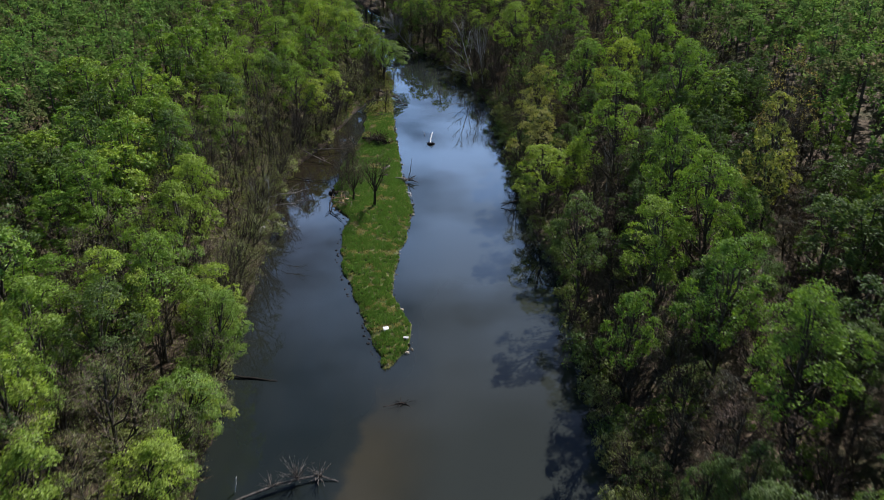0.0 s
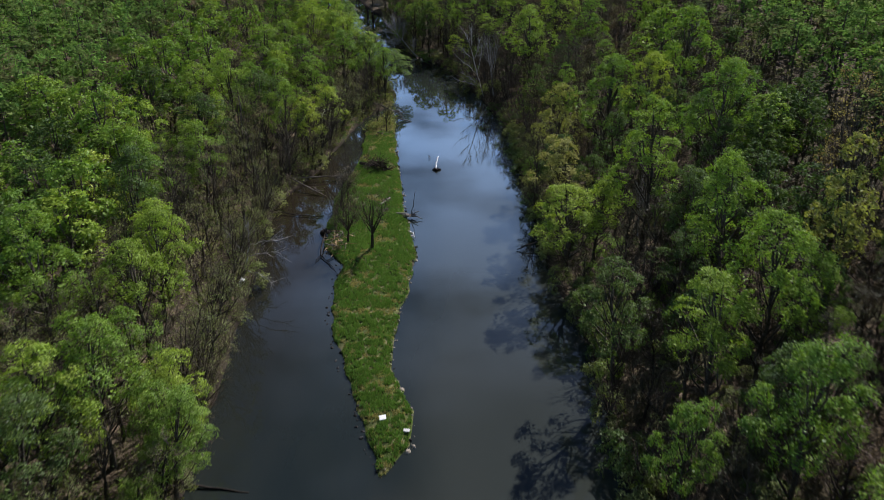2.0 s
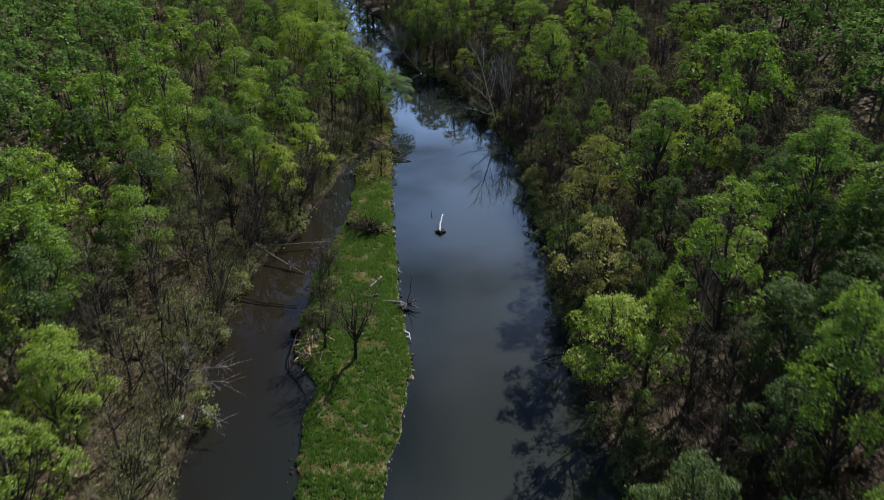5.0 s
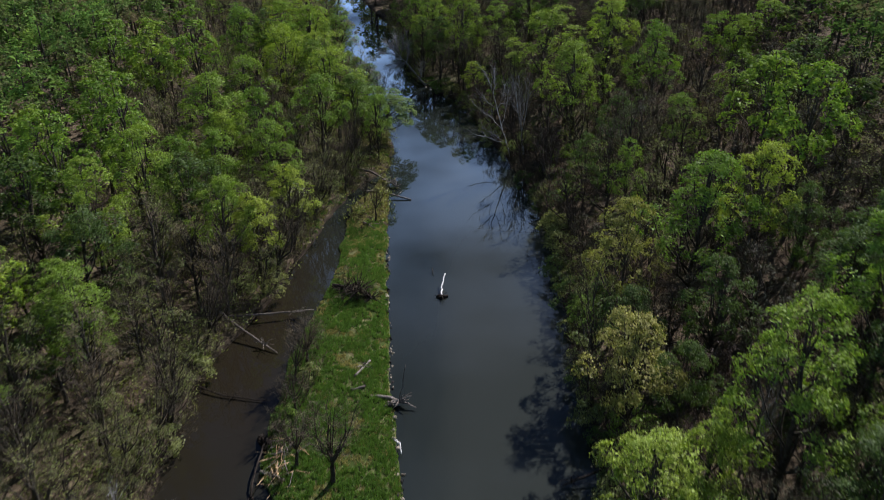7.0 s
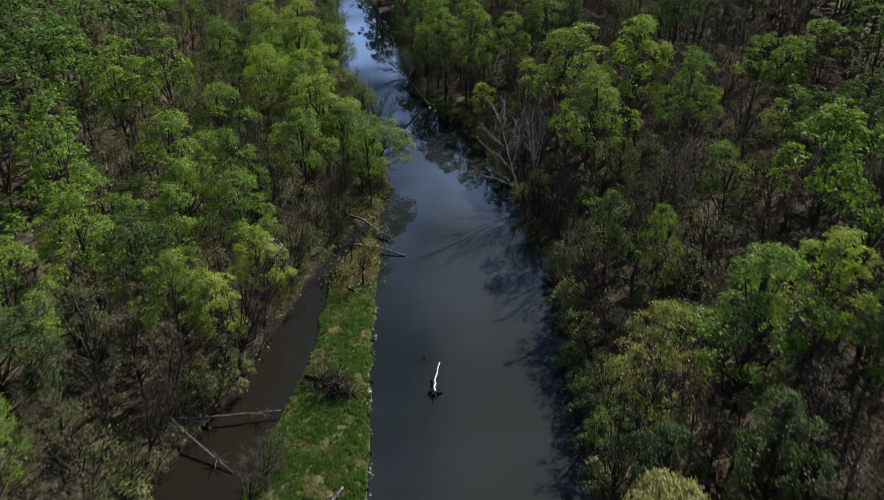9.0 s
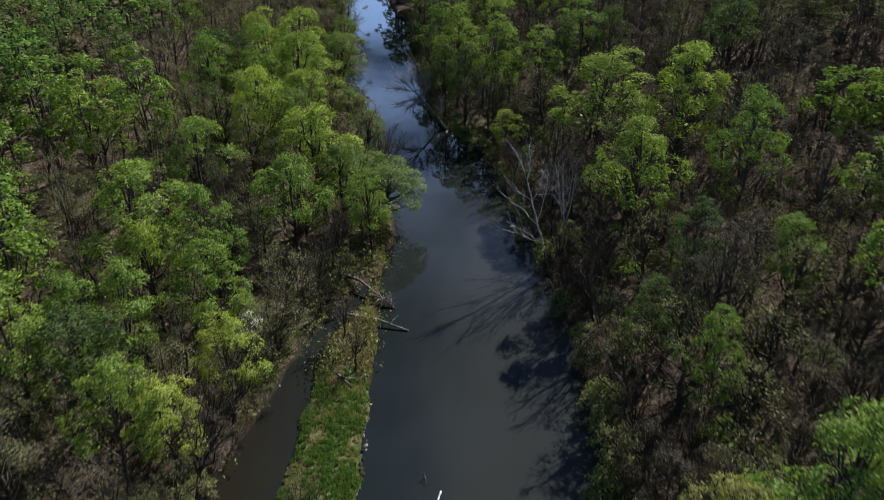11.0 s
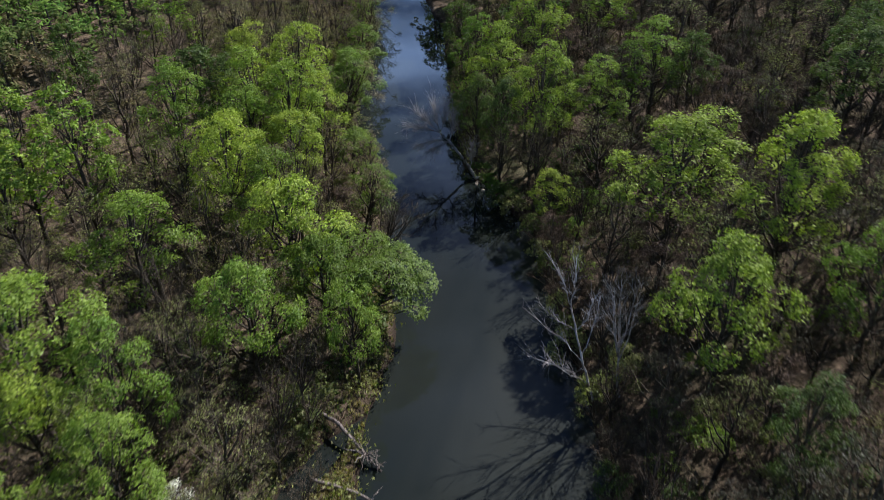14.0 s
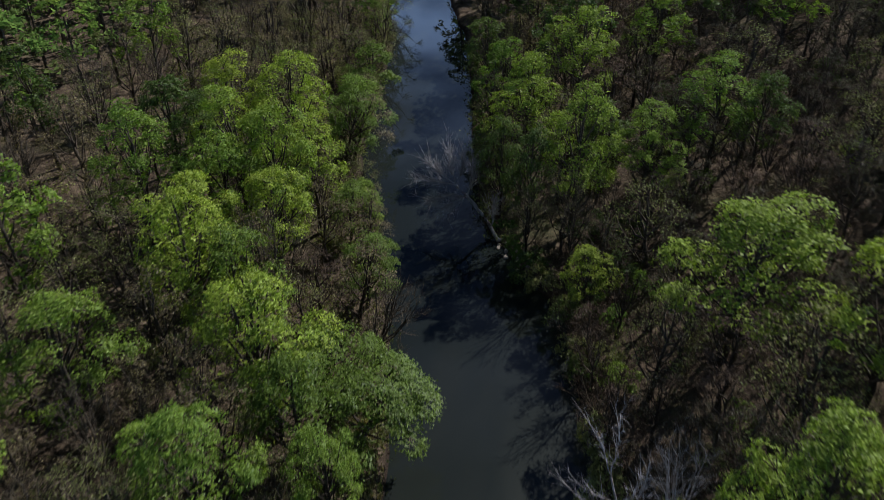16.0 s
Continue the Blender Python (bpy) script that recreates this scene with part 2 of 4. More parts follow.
def water_material():
    """Silty river water: it scatters light near its face and mirrors the sky."""
    m, nd, ln, out = material("silty_water")
    p = nd.new("ShaderNodeBsdfPrincipled")
    co, mp = nd.new("ShaderNodeTexCoord"), nd.new("ShaderNodeMapping")
    mp.inputs["Scale"].default_value = (1.0, 0.25, 1.0)
    ln.new(co.outputs["Object"], mp.inputs["Vector"])
    drift = noise_of(nd, ln, 0.07, 5.0, 0.6, mp.outputs[0])
    c = ramp_of(nd, ln, drift, [(0.35, (0.0098, 0.0135, 0.0122)), (0.7, (0.0172, 0.02, 0.0155))])
    sep = nd.new("ShaderNodeSeparateXYZ")
    ln.new(co.outputs["Object"], sep.inputs[0])

    def math_of(op, a, b):
        n = nd.new("ShaderNodeMath")
        n.operation = op
        for k, v in enumerate((a, b)):
            if isinstance(v, (int, float)):
                n.inputs[k].default_value = v
            else:
                ln.new(v, n.inputs[k])
        return n.outputs[0]

    def step(sock, lo, hi):
        a = nd.new("ShaderNodeMapRange")
        a.interpolation_type = "SMOOTHSTEP"
        a.inputs["From Min"].default_value, a.inputs["From Max"].default_value = lo, hi
        ln.new(sock, a.inputs["Value"])
        return a.outputs[0]

    def band(sock, lo, mid, hi):
        return math_of("MULTIPLY", step(sock, lo, mid), step(sock, hi, mid))

    # silt trailing down the current from the island's tip, sharp on its outer side
    side = math_of("ADD", math_of("MULTIPLY", sep.outputs["Y"], -0.14), sep.outputs["X"])
    side = math_of("ADD", math_of("ADD", side, 19.6), math_of("MULTIPLY", noise_of(nd, ln, 0.25, 4.0), 4.0))
    silt = math_of("MULTIPLY", step(side, 1.2, 2.8), step(side, 16.0, 3.0))
    silt = math_of("MULTIPLY", silt, step(sep.outputs["Y"], 90.0, 72.0))
    c = mix_of(nd, ln, silt, c, (0.0324, 0.029, 0.0169))
    # the main current carries more silt than the calm side channel
    main = math_of("MULTIPLY", step(math_of("ADD", sep.outputs["X"], math_of("MULTIPLY", drift, 8.0)), -3.0, 6.0), 0.75)
    c = mix_of(nd, ln, main, c, (0.0285, 0.0318, 0.0255))
    # the back channel is shallow over brown mud
    mud = nd.new("ShaderNodeMapRange")
    mud.inputs["From Min"].default_value, mud.inputs["From Max"].default_value = -14.0, -22.0
    ln.new(sep.outputs["X"], mud.inputs["Value"])
    mud2 = nd.new("ShaderNodeMath")
    mud2.operation = "MULTIPLY"
    ln.new(mud.outputs[0], mud2.inputs[0])
    ln.new(band(sep.outputs["Y"], 75.0, 165.0, 215.0), mud2.inputs[1])
    c = mix_of(nd, ln, mud2.outputs[0], c, (0.0155, 0.0124, 0.0074))
    ln.new(c, p.inputs["Base Color"])
    p.inputs["Roughness"].default_value, p.inputs["IOR"].default_value = 0.02, 1.34
    bump = nd.new("ShaderNodeBump")
    bump.inputs["Strength"].default_value, bump.inputs["Distance"].default_value = 0.05, 0.05
    ln.new(noise_of(nd, ln, 1.1, 3.0, 0.5, mp.outputs[0]), bump.inputs["Height"])
    ln.new(bump.outputs[0], p.inputs["Normal"])
    ln.new(p.outputs[0], out.inputs["Surface"])
    return m


def stone_material(name, dark, light):
    return bark_material(name, dark, light, 5.0)


GROUND, TURF, WATER = ground_material(), turf_material(), water_material()
STONE = stone_material("bank_stone", (0.16, 0.135, 0.098), (0.44, 0.38, 0.29))
SLAB = stone_material("pale_concrete", (0.6, 0.58, 0.52), (0.78, 0.76, 0.7))

# ---------------------------------------------------------------- river plan
# banks: x of the water's edge at y along the valley
WEST = ((-400, -20), (40, -23), (68, -25), (91, -26.5), (113, -27.8), (127, -28), (144, -29.5), (154, -30), (162, -28.5), (175, -24.5),
        (185, -23), (192, -21.5), (199, -20.2), (208, -17.5), (214, -13.2), (225, -12.8), (241, -17), (250, -20), (265, -27), (279, -30.5),
        (292, -32), (310, -35), (325, -39), (345, -48), (400, -78), (700, -270))
EAST = ((-400, 10), (40, 14.5), (67, 17.6), (80, 18.4), (94, 17.4), (112, 17.6), (132, 15.4), (153, 14), (163, 13.4), (187, 14), (200, 12), (218, 8), (238, 2.5),
        (248, 0), (254, -4.5), (257, -7.5), (263, -11), (272, -13.5), (282, -16), (297, -19), (313, -22), (330, -29), (350, -34), (400, -44), (700, -110))
ISLE_W = ((87, -4), (89, -7), (97, -9.5), (109, -13), (118, -15.5), (128, -16.5), (135, -15.8), (141, -19.5), (150, -20), (160, -20), (166, -19.3),
          (173, -18.3), (180, -17.5), (191, -17.5), (200, -17.3), (209, -14.8), (214, -13.4))
ISLE_E = ((87, -10), (89, -7), (94, -4), (100, -4), (105, -6), (109, -7), (118, -7), (126, -6), (139, -5), (145, -6), (155, -7.5), (165, -8.3),
          (172, -9.3), (191, -11), (204, -12), (212, -13.0), (214, -13.3))


def line(pairs, y):
    ys, xs = zip(*pairs)
    return np.interp(y, ys, xs)


def smooth_noise(x, y, s, seed):
    """Cheap value noise, -1 to 1, for arrays."""
    x, y = np.asarray(x, float) / s, np.asarray(y, float) / s
    ix, iy = np.floor(x), np.floor(y)
    fx, fy = x - ix, y - iy
    fx, fy = fx * fx * (3 - 2 * fx), fy * fy * (3 - 2 * fy)

    def h(a, b):
        v = np.sin(a * 127.1 + b * 311.7 + seed * 17.3) * 43758.5453
        return 2 * (v - np.floor(v)) - 1
    return (h(ix, iy) * (1 - fx) + h(ix + 1, iy) * fx) * (1 - fy) + (h(ix, iy + 1) * (1 - fx) + h(ix + 1, iy + 1) * fx) * fy


def shore(x, y):
    """Metres inland from the water's edge (minus: out on the water), and the same for the island alone."""
    x, y = np.asarray(x, float), np.asarray(y, float)
    w = smooth_noise(x, y, 2.5, 5) * 0.45
    isle = np.where((y > 87) & (y < 214), np.minimum(x - line(ISLE_W, y), line(ISLE_E, y) - x), -50.0)
    isle = isle + w * 0.8
    land = np.maximum(line(WEST, y) - x, x - line(EAST, y)) * 0.92 + w
    return np.maximum(land, isle), isle


def height(x, y):
    x, y = np.asarray(x, float), np.asarray(y, float)
    d, isle = shore(x, y)
    wet = -1.6 * (1 - np.exp(np.minimum(d, 0) / 2.0))
    dry = 0.75 * (1 - np.exp(-np.maximum(d, 0) / 0.7)) + 0.12 * smooth_noise(x, y, 1.7, 2) * np.clip(d, 0, 1)
    far = np.clip(d - 2, 0, None)
    hill = np.where(x > 0, 0.17 * np.minimum(far, 60), 0.035 * np.minimum(far, 120)) + smooth_noise(x, y, 11, 3) * np.clip(far / 8, 0, 1) * 0.7
    return np.where(d < 0, wet, np.where(isle > 0, dry * 0.65, dry + hill))


def ground_z(x, y):
    return float(height(x, y))


def part(name, verts, faces, mat, parent=None, label="", smooth=False):
    me = bpy.data.meshes.new(name)
    me.from_pydata(verts, [], faces)
    if mat:
        me.materials.append(mat)
    if smooth:
        me.polygons.foreach_set("use_smooth", [True] * len(me.polygons))
    me.update()
    ob = new(name, me)
    if parent:
        ob.parent = parent
    if label:
        ob["label"] = label
    return ob


# ---------------------------------------------------------------- ground and water
def axis(fine_lo, fine_hi, step, reach):
    a = list(np.arange(fine_lo, fine_hi + 0.01, step))
    s, lo, hi = step, fine_lo, fine_hi
    while lo > -reach:
        s *= 1.5
        lo, hi = lo - s, hi + s
        a = [lo] + a + [hi]
    return np.array(a)


def build_ground():
    xs, ys = axis(-44, 30, 0.75, 2500), axis(40, 330, 1.2, 2500)
    X, Y = np.meshgrid(xs, ys)
    Z = height(X, Y)
    isle = shore(X, Y)[1]
    V = np.stack([X.ravel(), Y.ravel(), Z.ravel()], 1)
    nx, ny = len(xs), len(ys)
    j, i = np.meshgrid(np.arange(ny - 1), np.arange(nx - 1), indexing="ij")
    a = (j * nx + i).ravel()
    Fq = np.stack([a, a + 1, a + nx + 1, a + nx], 1)
    ob = part("ground", V.tolist(), Fq.tolist(), GROUND, smooth=True)
    ob.data.materials.append(TURF)
    turf = (isle.ravel()[Fq].max(1) > 0) & (Y.ravel()[Fq].mean(1) < 192)
    ob.data.polygons.foreach_set("material_index", turf.astype(int).tolist())
    tagged(ob, "brown leaf-littered forest floor rising from muddy river banks", "ground", kind="structure")
    xs, ys = np.linspace(-230, 60, 30), np.linspace(-400, 700, 60)
    X, Y = np.meshgrid(xs, ys)
    V = np.stack([X.ravel(), Y.ravel(), 0 * X.ravel()], 1)
    j, i = np.meshgrid(np.arange(59), np.arange(29), indexing="ij")
    a = (j * 30 + i).ravel()
    wt = part("water", V.tolist(), np.stack([a, a + 1, a + 31, a + 30], 1).tolist(), WATER, smooth=True)
    tagged(wt, "calm grey-brown silty river water mirroring sky and trees", "river", kind="structure")


build_ground()


# ---------------------------------------------------------------- trees
class Shape:
    def __init__(self):
        self.v, self.f = [], []

    def tube(self, pts, radii, sides=4, tip=False):
        """A tapered tube along pts."""
        rings = []
        for k, (p, r) in enumerate(zip(pts, radii)):
            d = Vector(pts[min(k + 1, len(pts) - 1)]) - Vector(pts[max(k - 1, 0)])
            if d.length < 1e-6:
                d = Vector((0, 0, 1))
            u = d.orthogonal().normalized()
            w = d.cross(u).normalized()
            n0 = len(self.v)
            for s in range(sides):
                a = 2 * math.pi * s / sides
                q = Vector(p) + (u * math.cos(a) + w * math.sin(a)) * r
                self.v.append(tuple(q))
            rings.append(n0)
        for a, b in zip(rings, rings[1:]):
            for s in range(sides):
                t = (s + 1) % sides
                self.f.append((a + s, a + t, b + t, b + s))
        if tip:
            self.f.append(tuple(rings[-1] + s for s in range(sides)))
            self.f.append(tuple(rings[0] + s for s in reversed(range(sides))))

    def spike(self, p, d, r):
        """A thin three-sided twig that runs to a point."""
        d = Vector(d)
        u = d.orthogonal().normalized() * r
        w = d.cross(u).normalized() * r
        n = len(self.v)
        p = Vector(p)
        self.v += [tuple(p + u), tuple(p - u * 0.5 + w * 0.87), tuple(p - u * 0.5 - w * 0.87), tuple(p + d)]
        self.f += [(n, n + 1, n + 3), (n + 1, n + 2, n + 3), (n + 2, n, n + 3)]

    def leaves(self, rng, centre, spread, count, size, facing=None):
        """A spray of leaves: flat across facing where that is given, else loose and turned up a little."""
        P = rng.normal(size=(count, 3)) * np.array(spread)
        if facing is None:
            N = rng.normal(size=(count, 3)) + np.array((0, 0, 0.85))
        else:
            P -= (P @ facing)[:, None] * facing * 0.66
            N = rng.normal(size=(count, 3)) * 0.5 + facing
        P = P + np.array(centre)
        N /= np.linalg.norm(N, axis=1)[:, None] + 1e-9
        T = np.cross(N, rng.normal(size=(count, 3)))
        T /= np.linalg.norm(T, axis=1)[:, None] + 1e-9
        B = np.cross(N, T)
        L = size * rng.uniform(0.6, 1.35, (count, 1))
        W = L * rng.uniform(0.22, 0.4, (count, 1))
        n = len(self.v)
        A = np.stack([P - T * L * 0.45 + B * W, P - T * L * 0.45 - B * W, P + T * L * 0.55], 1).reshape(-1, 3)
        self.v += A.tolist()
        self.f += [(n + 3 * k, n + 3 * k + 1, n + 3 * k + 2) for k in range(count)]

    def mesh(self, name, smooth=False):
        me = bpy.data.meshes.new(name)
        me.from_pydata(self.v, [], self.f)
        me.materials.append(None)
        if smooth:
            me.polygons.foreach_set("use_smooth", [True] * len(me.polygons))
        me.update()
        return me


def grow(seed, H=20.0, R=4.6, base=0.33, lobes=18, clusters=13, leaves=24, size=0.34, twigs=0, spread=0.4, peak=0.25, core=0):
    """The three shapes of one tree: trunk with its limbs, fine branches, leaves. The crown is a dome of lobes, each borne
    by a limb and made of leaf sprays that lie on its outer side, so that dark gaps stay between them."""
    rng = np.random.default_rng(seed)
    wood, fine, green = Shape(), Shape(), Shape()
    k1 = R / 4.6
    peak = peak * rng.uniform(0.4, 1.6)
    top = np.array((rng.normal() * 0.5 * k1, rng.normal() * 0.5 * k1, H * 0.88))

    def stem(u):
        return top * np.array((u ** 1.5, u ** 1.5, u))
    axis_pts = [stem(k / 7) + rng.normal(size=3) * np.array((0.14, 0.14, 0)) * k1 * (k > 0) for k in range(8)]
    axis_pts[0] = np.array((0, 0, -0.6))
    r0 = 0.0125 * H + 0.03
    wood.tube(axis_pts, [r0 * (1.3 if k == 0 else 1 - 0.125 * k) for k in range(8)], 6)
    zc = H * (base + (1 - base) * 0.4)
    rise, drop = H * 0.9 - zc, zc - H * (base + 0.06)
    nodes, lobe = [], []
    for k in range(lobes):
        ct = 1 - 1.55 * (k + rng.uniform(0.2, 0.8)) / lobes
        st, az = math.sqrt(max(0.0, 1 - ct * ct)), k * 2.39996 + rng.uniform(-0.45, 0.45)
        d = np.array((st * math.cos(az), st * math.sin(az), ct))
        far = rng.uniform(0.42, 0.95)
        wide = R * far * (1 - peak * max(ct, 0))
        c = np.array((d[0] * wide, d[1] * wide, zc + ct * (rise if ct > 0 else drop) * rng.uniform(0.7, 1.06)))
        c[:2] += top[:2] * min(1, c[2] / (H * 0.88)) ** 1.5
        lobe.append((c, R * rng.uniform(0.22, 0.37), d))
        zs = max(base * H * 0.55, min(c[2] - H * rng.uniform(0.12, 0.26) - 0.4 * wide, 0.78 * H))
        a = stem(zs / (H * 0.88))
        m1 = a * 0.6 + c * 0.4 + np.array((d[0], d[1], -0.5)) * 0.09 * R + rng.normal(size=3) * 0.14 * k1
        m2 = a * 0.25 + c * 0.75 + np.array((d[0], d[1], -0.5)) * 0.06 * R + rng.normal(size=3) * 0.14 * k1
        rl = r0 * rng.uniform(0.3, 0.5)
        wood.tube([a, m1, m2, c], [rl, rl * 0.72, rl * 0.48, rl * 0.24], 4)
        nodes += [m1, m2, c]
    nodes = np.array(nodes)
    for c, rl, d0 in lobe:
        for k in range(clusters):
            d = rng.normal(size=3) + d0 * 0.9 + np.array((0, 0, 0.6))
            d /= np.linalg.norm(d)
            q = c + d * rl * np.array((1, 1, 0.9)) * rng.uniform(0.7, 1.12)
            near = nodes[np.argmin(((nodes - q) ** 2).sum(1) + 3.0 * np.clip(nodes[:, 2] - q[2], 0, None))]
            if twigs or k % 3 == 0:
                fine.spike(near, q - near, 0.05)
            for _ in range(twigs):
                dd = d * 0.8 + rng.normal(size=3) * 0.5 + np.array((0, 0, 0.5))
                fine.spike(near * 0.25 + q * 0.75 if rng.random() < 0.4 else q, dd * rng.uniform(0.5, 1.2) * k1, 0.021)
            if leaves:
                nrm = d + np.array((0, 0, 0.55)) + rng.normal(size=3) * 0.3
                nrm /= np.linalg.norm(nrm)
                green.leaves(rng, q + d * 0.1, spread * k1, max(2, int(leaves * rng.uniform(0.5, 1.5))), size, nrm)
        if core:
            green.leaves(rng, c, rl * 0.35, core, size * 1.7, np.array((0, 0, 1.0)))
    return wood, fine, green


def grow_bare(seed, H=20.0, R=4.6, base=0.24, stems=7, boughs=8, twigs=7, leaves=0):
    """A leafless tree: the trunk forks low into steep stems that carry rising boughs and fine twigs."""
    rng = np.random.default_rng(seed)
    wood, fine, green = Shape(), Shape(), Shape()
    k1, r0 = R / 4.6, 0.0125 * H + 0.03
    fork = np.array((rng.normal() * 0.3 * k1, rng.normal() * 0.3 * k1, base * H))
    wood.tube([(0, 0, -0.6), fork * 0.5 + rng.normal(size=3) * 0.12 * k1, fork], [r0 * 1.3, r0 * 1.05, r0 * 0.9], 6)
    for k in range(stems):
        az = k * 2.39996 + rng.uniform(-0.4, 0.4)
        u = 0.0 if k == 0 else math.sqrt((k + 0.4) / stems) * rng.uniform(0.75, 1.05)
        end = np.array((math.cos(az) * R * 0.8 * u, math.sin(az) * R * 0.8 * u, H * (0.95 - 0.22 * u * u) * rng.uniform(0.88, 1.04)))
        low = fork + np.array((0, 0, (rng.uniform(0, 0.16) if k else 0.0) * H * (1 - base)))
        m1 = low * 0.68 + end * 0.32 + np.array((math.cos(az), math.sin(az), 0)) * R * 0.1 * u + rng.normal(size=3) * 0.16 * k1
        m2 = low * 0.34 + end * 0.66 + np.array((math.cos(az), math.sin(az), 0)) * R * 0.06 * u + rng.normal(size=3) * 0.16 * k1
        rl = r0 * rng.uniform(0.42, 0.62)
        line_pts = [low, m1, m2, end]
        wood.tube(line_pts, [rl, rl * 0.7, rl * 0.42, rl * 0.14], 5)
        for j in range(boughs):
            v = 0.22 + 0.75 * (j + rng.random()) / boughs
            i = min(2, int(v * 3))
            p = line_pts[i] + (line_pts[i + 1] - line_pts[i]) * (v * 3 - i)
            a2 = az + rng.uniform(-2.3, 2.3)
            d = np.array((math.cos(a2), math.sin(a2), rng.uniform(0.75, 1.7)))
            d *= (R * rng.uniform(0.3, 0.55) * (1.15 - 0.6 * v)) / np.linalg.norm(d[:2])
            d[2] = min(d[2], H * 0.16)
            q = p + d
            wood.tube([p, p + d * 0.5 + np.array((0, 0, -0.06)) * np.linalg.norm(d) + rng.normal(size=3) * 0.1 * k1, q], [rl * 0.36, rl * 0.22, rl * 0.08], 3)
            for _ in range(twigs):
                w = rng.uniform(0.25, 1.0)
                t = d / np.linalg.norm(d) * 0.6 + rng.normal(size=3) * 0.45 + np.array((0, 0, 0.55))
                t *= rng.uniform(0.6, 1.5) * k1
                fine.spike(p + d * w, t, 0.022)
                fine.spike(p + d * w + t * rng.uniform(0.3, 0.7), (t + rng.normal(size=3) * 0.5) * 0.5, 0.014)
                if leaves:
                    green.leaves(rng, p + d * w + t, 0.3 * k1, leaves, 0.22)
    return wood, fine, green


KINDS = {}


def variants(kind, count, seed, **how):
    KINDS[kind] = []
    for k in range(count):
        w, b, g = grow_bare(seed + k, **how) if kind in ("bare", "twiggy", "thicket") else grow(seed + k, **how)
        KINDS[kind].append((w.mesh(kind + "_trunk", True), b.mesh(kind + "_twigs"), g.mesh(kind + "_leaves") if g.v else None, how.get("H", 20.0), how.get("R", 4.6)))


variants("full", 8, 100, base=0.22, lobes=19, clusters=13, leaves=37, size=0.2, spread=0.27, peak=0.4, core=34)
variants("outer", 5, 150, base=0.22, lobes=17, clusters=10, leaves=20, size=0.34, spread=0.28, peak=0.35, core=20)
variants("half", 6, 200, base=0.22, lobes=15, clusters=9, leaves=14, size=0.19, twigs=3, spread=0.4, peak=0.2)
variants("sparse", 6, 250, base=0.2, lobes=15, clusters=8, leaves=14, size=0.175, twigs=4, spread=0.42, peak=0.3)
variants("twiggy", 3, 350, base=0.24, stems=9, boughs=10, twigs=6)
variants("bare", 6, 300, base=0.22, stems=7, boughs=8, twigs=6)
variants("bush", 4, 400, H=4.5, R=2.3, base=0.05, lobes=9, clusters=7, leaves=17, size=0.25, spread=0.55, core=6)
variants("thicket", 4, 500, H=4.5, R=2.3, base=0.03, stems=8, boughs=3, twigs=4)

# habit, leaf, bark, object name, label, category, group
SORTS = {
    "fresh": ("full", "fresh", BARK, "leafy_tree", "tall broadleaf tree with bright fresh green spring foliage", "tree", "green trees of the wood"),
    "lime": ("full", "lime", BARK, "leafy_tree", "broadleaf tree with yellow-green young spring leaves", "tree", "green trees of the wood"),
    "deep": ("full", "deep", BARK, "leafy_tree", "broadleaf tree with darker green dense spring foliage", "tree", "green trees of the wood"),
    "cream": ("full", "cream", BARK, "flowering_tree", "broadleaf tree in pale cream-yellow flower and bud", "tree", "budding trees of the wood"),
    "olive": ("sparse", "olive", BARK, "budding_tree", "budding tree with sparse olive leaves on grey twigs", "tree", "budding trees of the wood"),
    "russet": ("half", "russet", BARK, "budding_tree", "budding tree with sparse reddish-brown young leaves", "tree", "budding trees of the wood"),
    "scrub": ("half", "scrub", BARK, "scrub_tree", "olive-brown budding tree of the east slope, coloured darker for shade", "tree", "scrub trees of the slope"),
    "tan": ("half", "tan", BARK, "budding_tree", "budding tree hazed with tan-gold young leaves", "tree", "budding trees of the wood"),
    "gold": ("half", "gold", BARK, "budding_tree", "broadleaf tree crowned with golden-tan spring catkins", "tree", "budding trees of the wood"),
    "willow": ("full", "willow", BARK, "leafy_tree", "spreading yellow-green tree overhanging the river's bend", "tree", "green trees of the wood"),
    "dark_bare": ("bare", None, BARK, "bare_tree", "bare tree on the east slope, twigs coloured darker for shade", "tree", "bare trees of the wood"),
    "twiggy": ("twiggy", None, BARK, "bare_tree", "bare many-twigged tree rooted in the island's grass", "tree", "bare trees of the wood"),
    "bare": ("bare", None, BARK, "bare_tree", "bare leafless tree with fine grey-brown twigs", "tree", "bare trees of the wood"),
    "pale": ("bare", None, PALE, "bare_tree", "bare white-barked tree leaning over the river bank", "tree", "bare trees of the wood"),
    "bush": ("bush", "fresh", BARK, "shrub", "low green leafy shrub on the forest floor", "shrub", "undergrowth shrubs"),
    "bush_deep": ("bush", "deep", BARK, "shrub", "low dark green shrub by the river bank", "shrub", "undergrowth shrubs"),
    "bush_olive": ("bush", "olive", BARK, "shrub", "low olive-brown budding shrub in the wood", "shrub", "undergrowth shrubs"),
    "blossom": ("bush", "blossom", BARK, "shrub", "white flowering shrub beside the back channel", "shrub", "undergrowth shrubs"),
    "thicket": ("thicket", None, TWIG, "thicket_shrub", "leafless tangled brown thicket shrub near the water", "shrub", "bare thickets"),
}
PLANTED = []
rnd = random.Random(7)


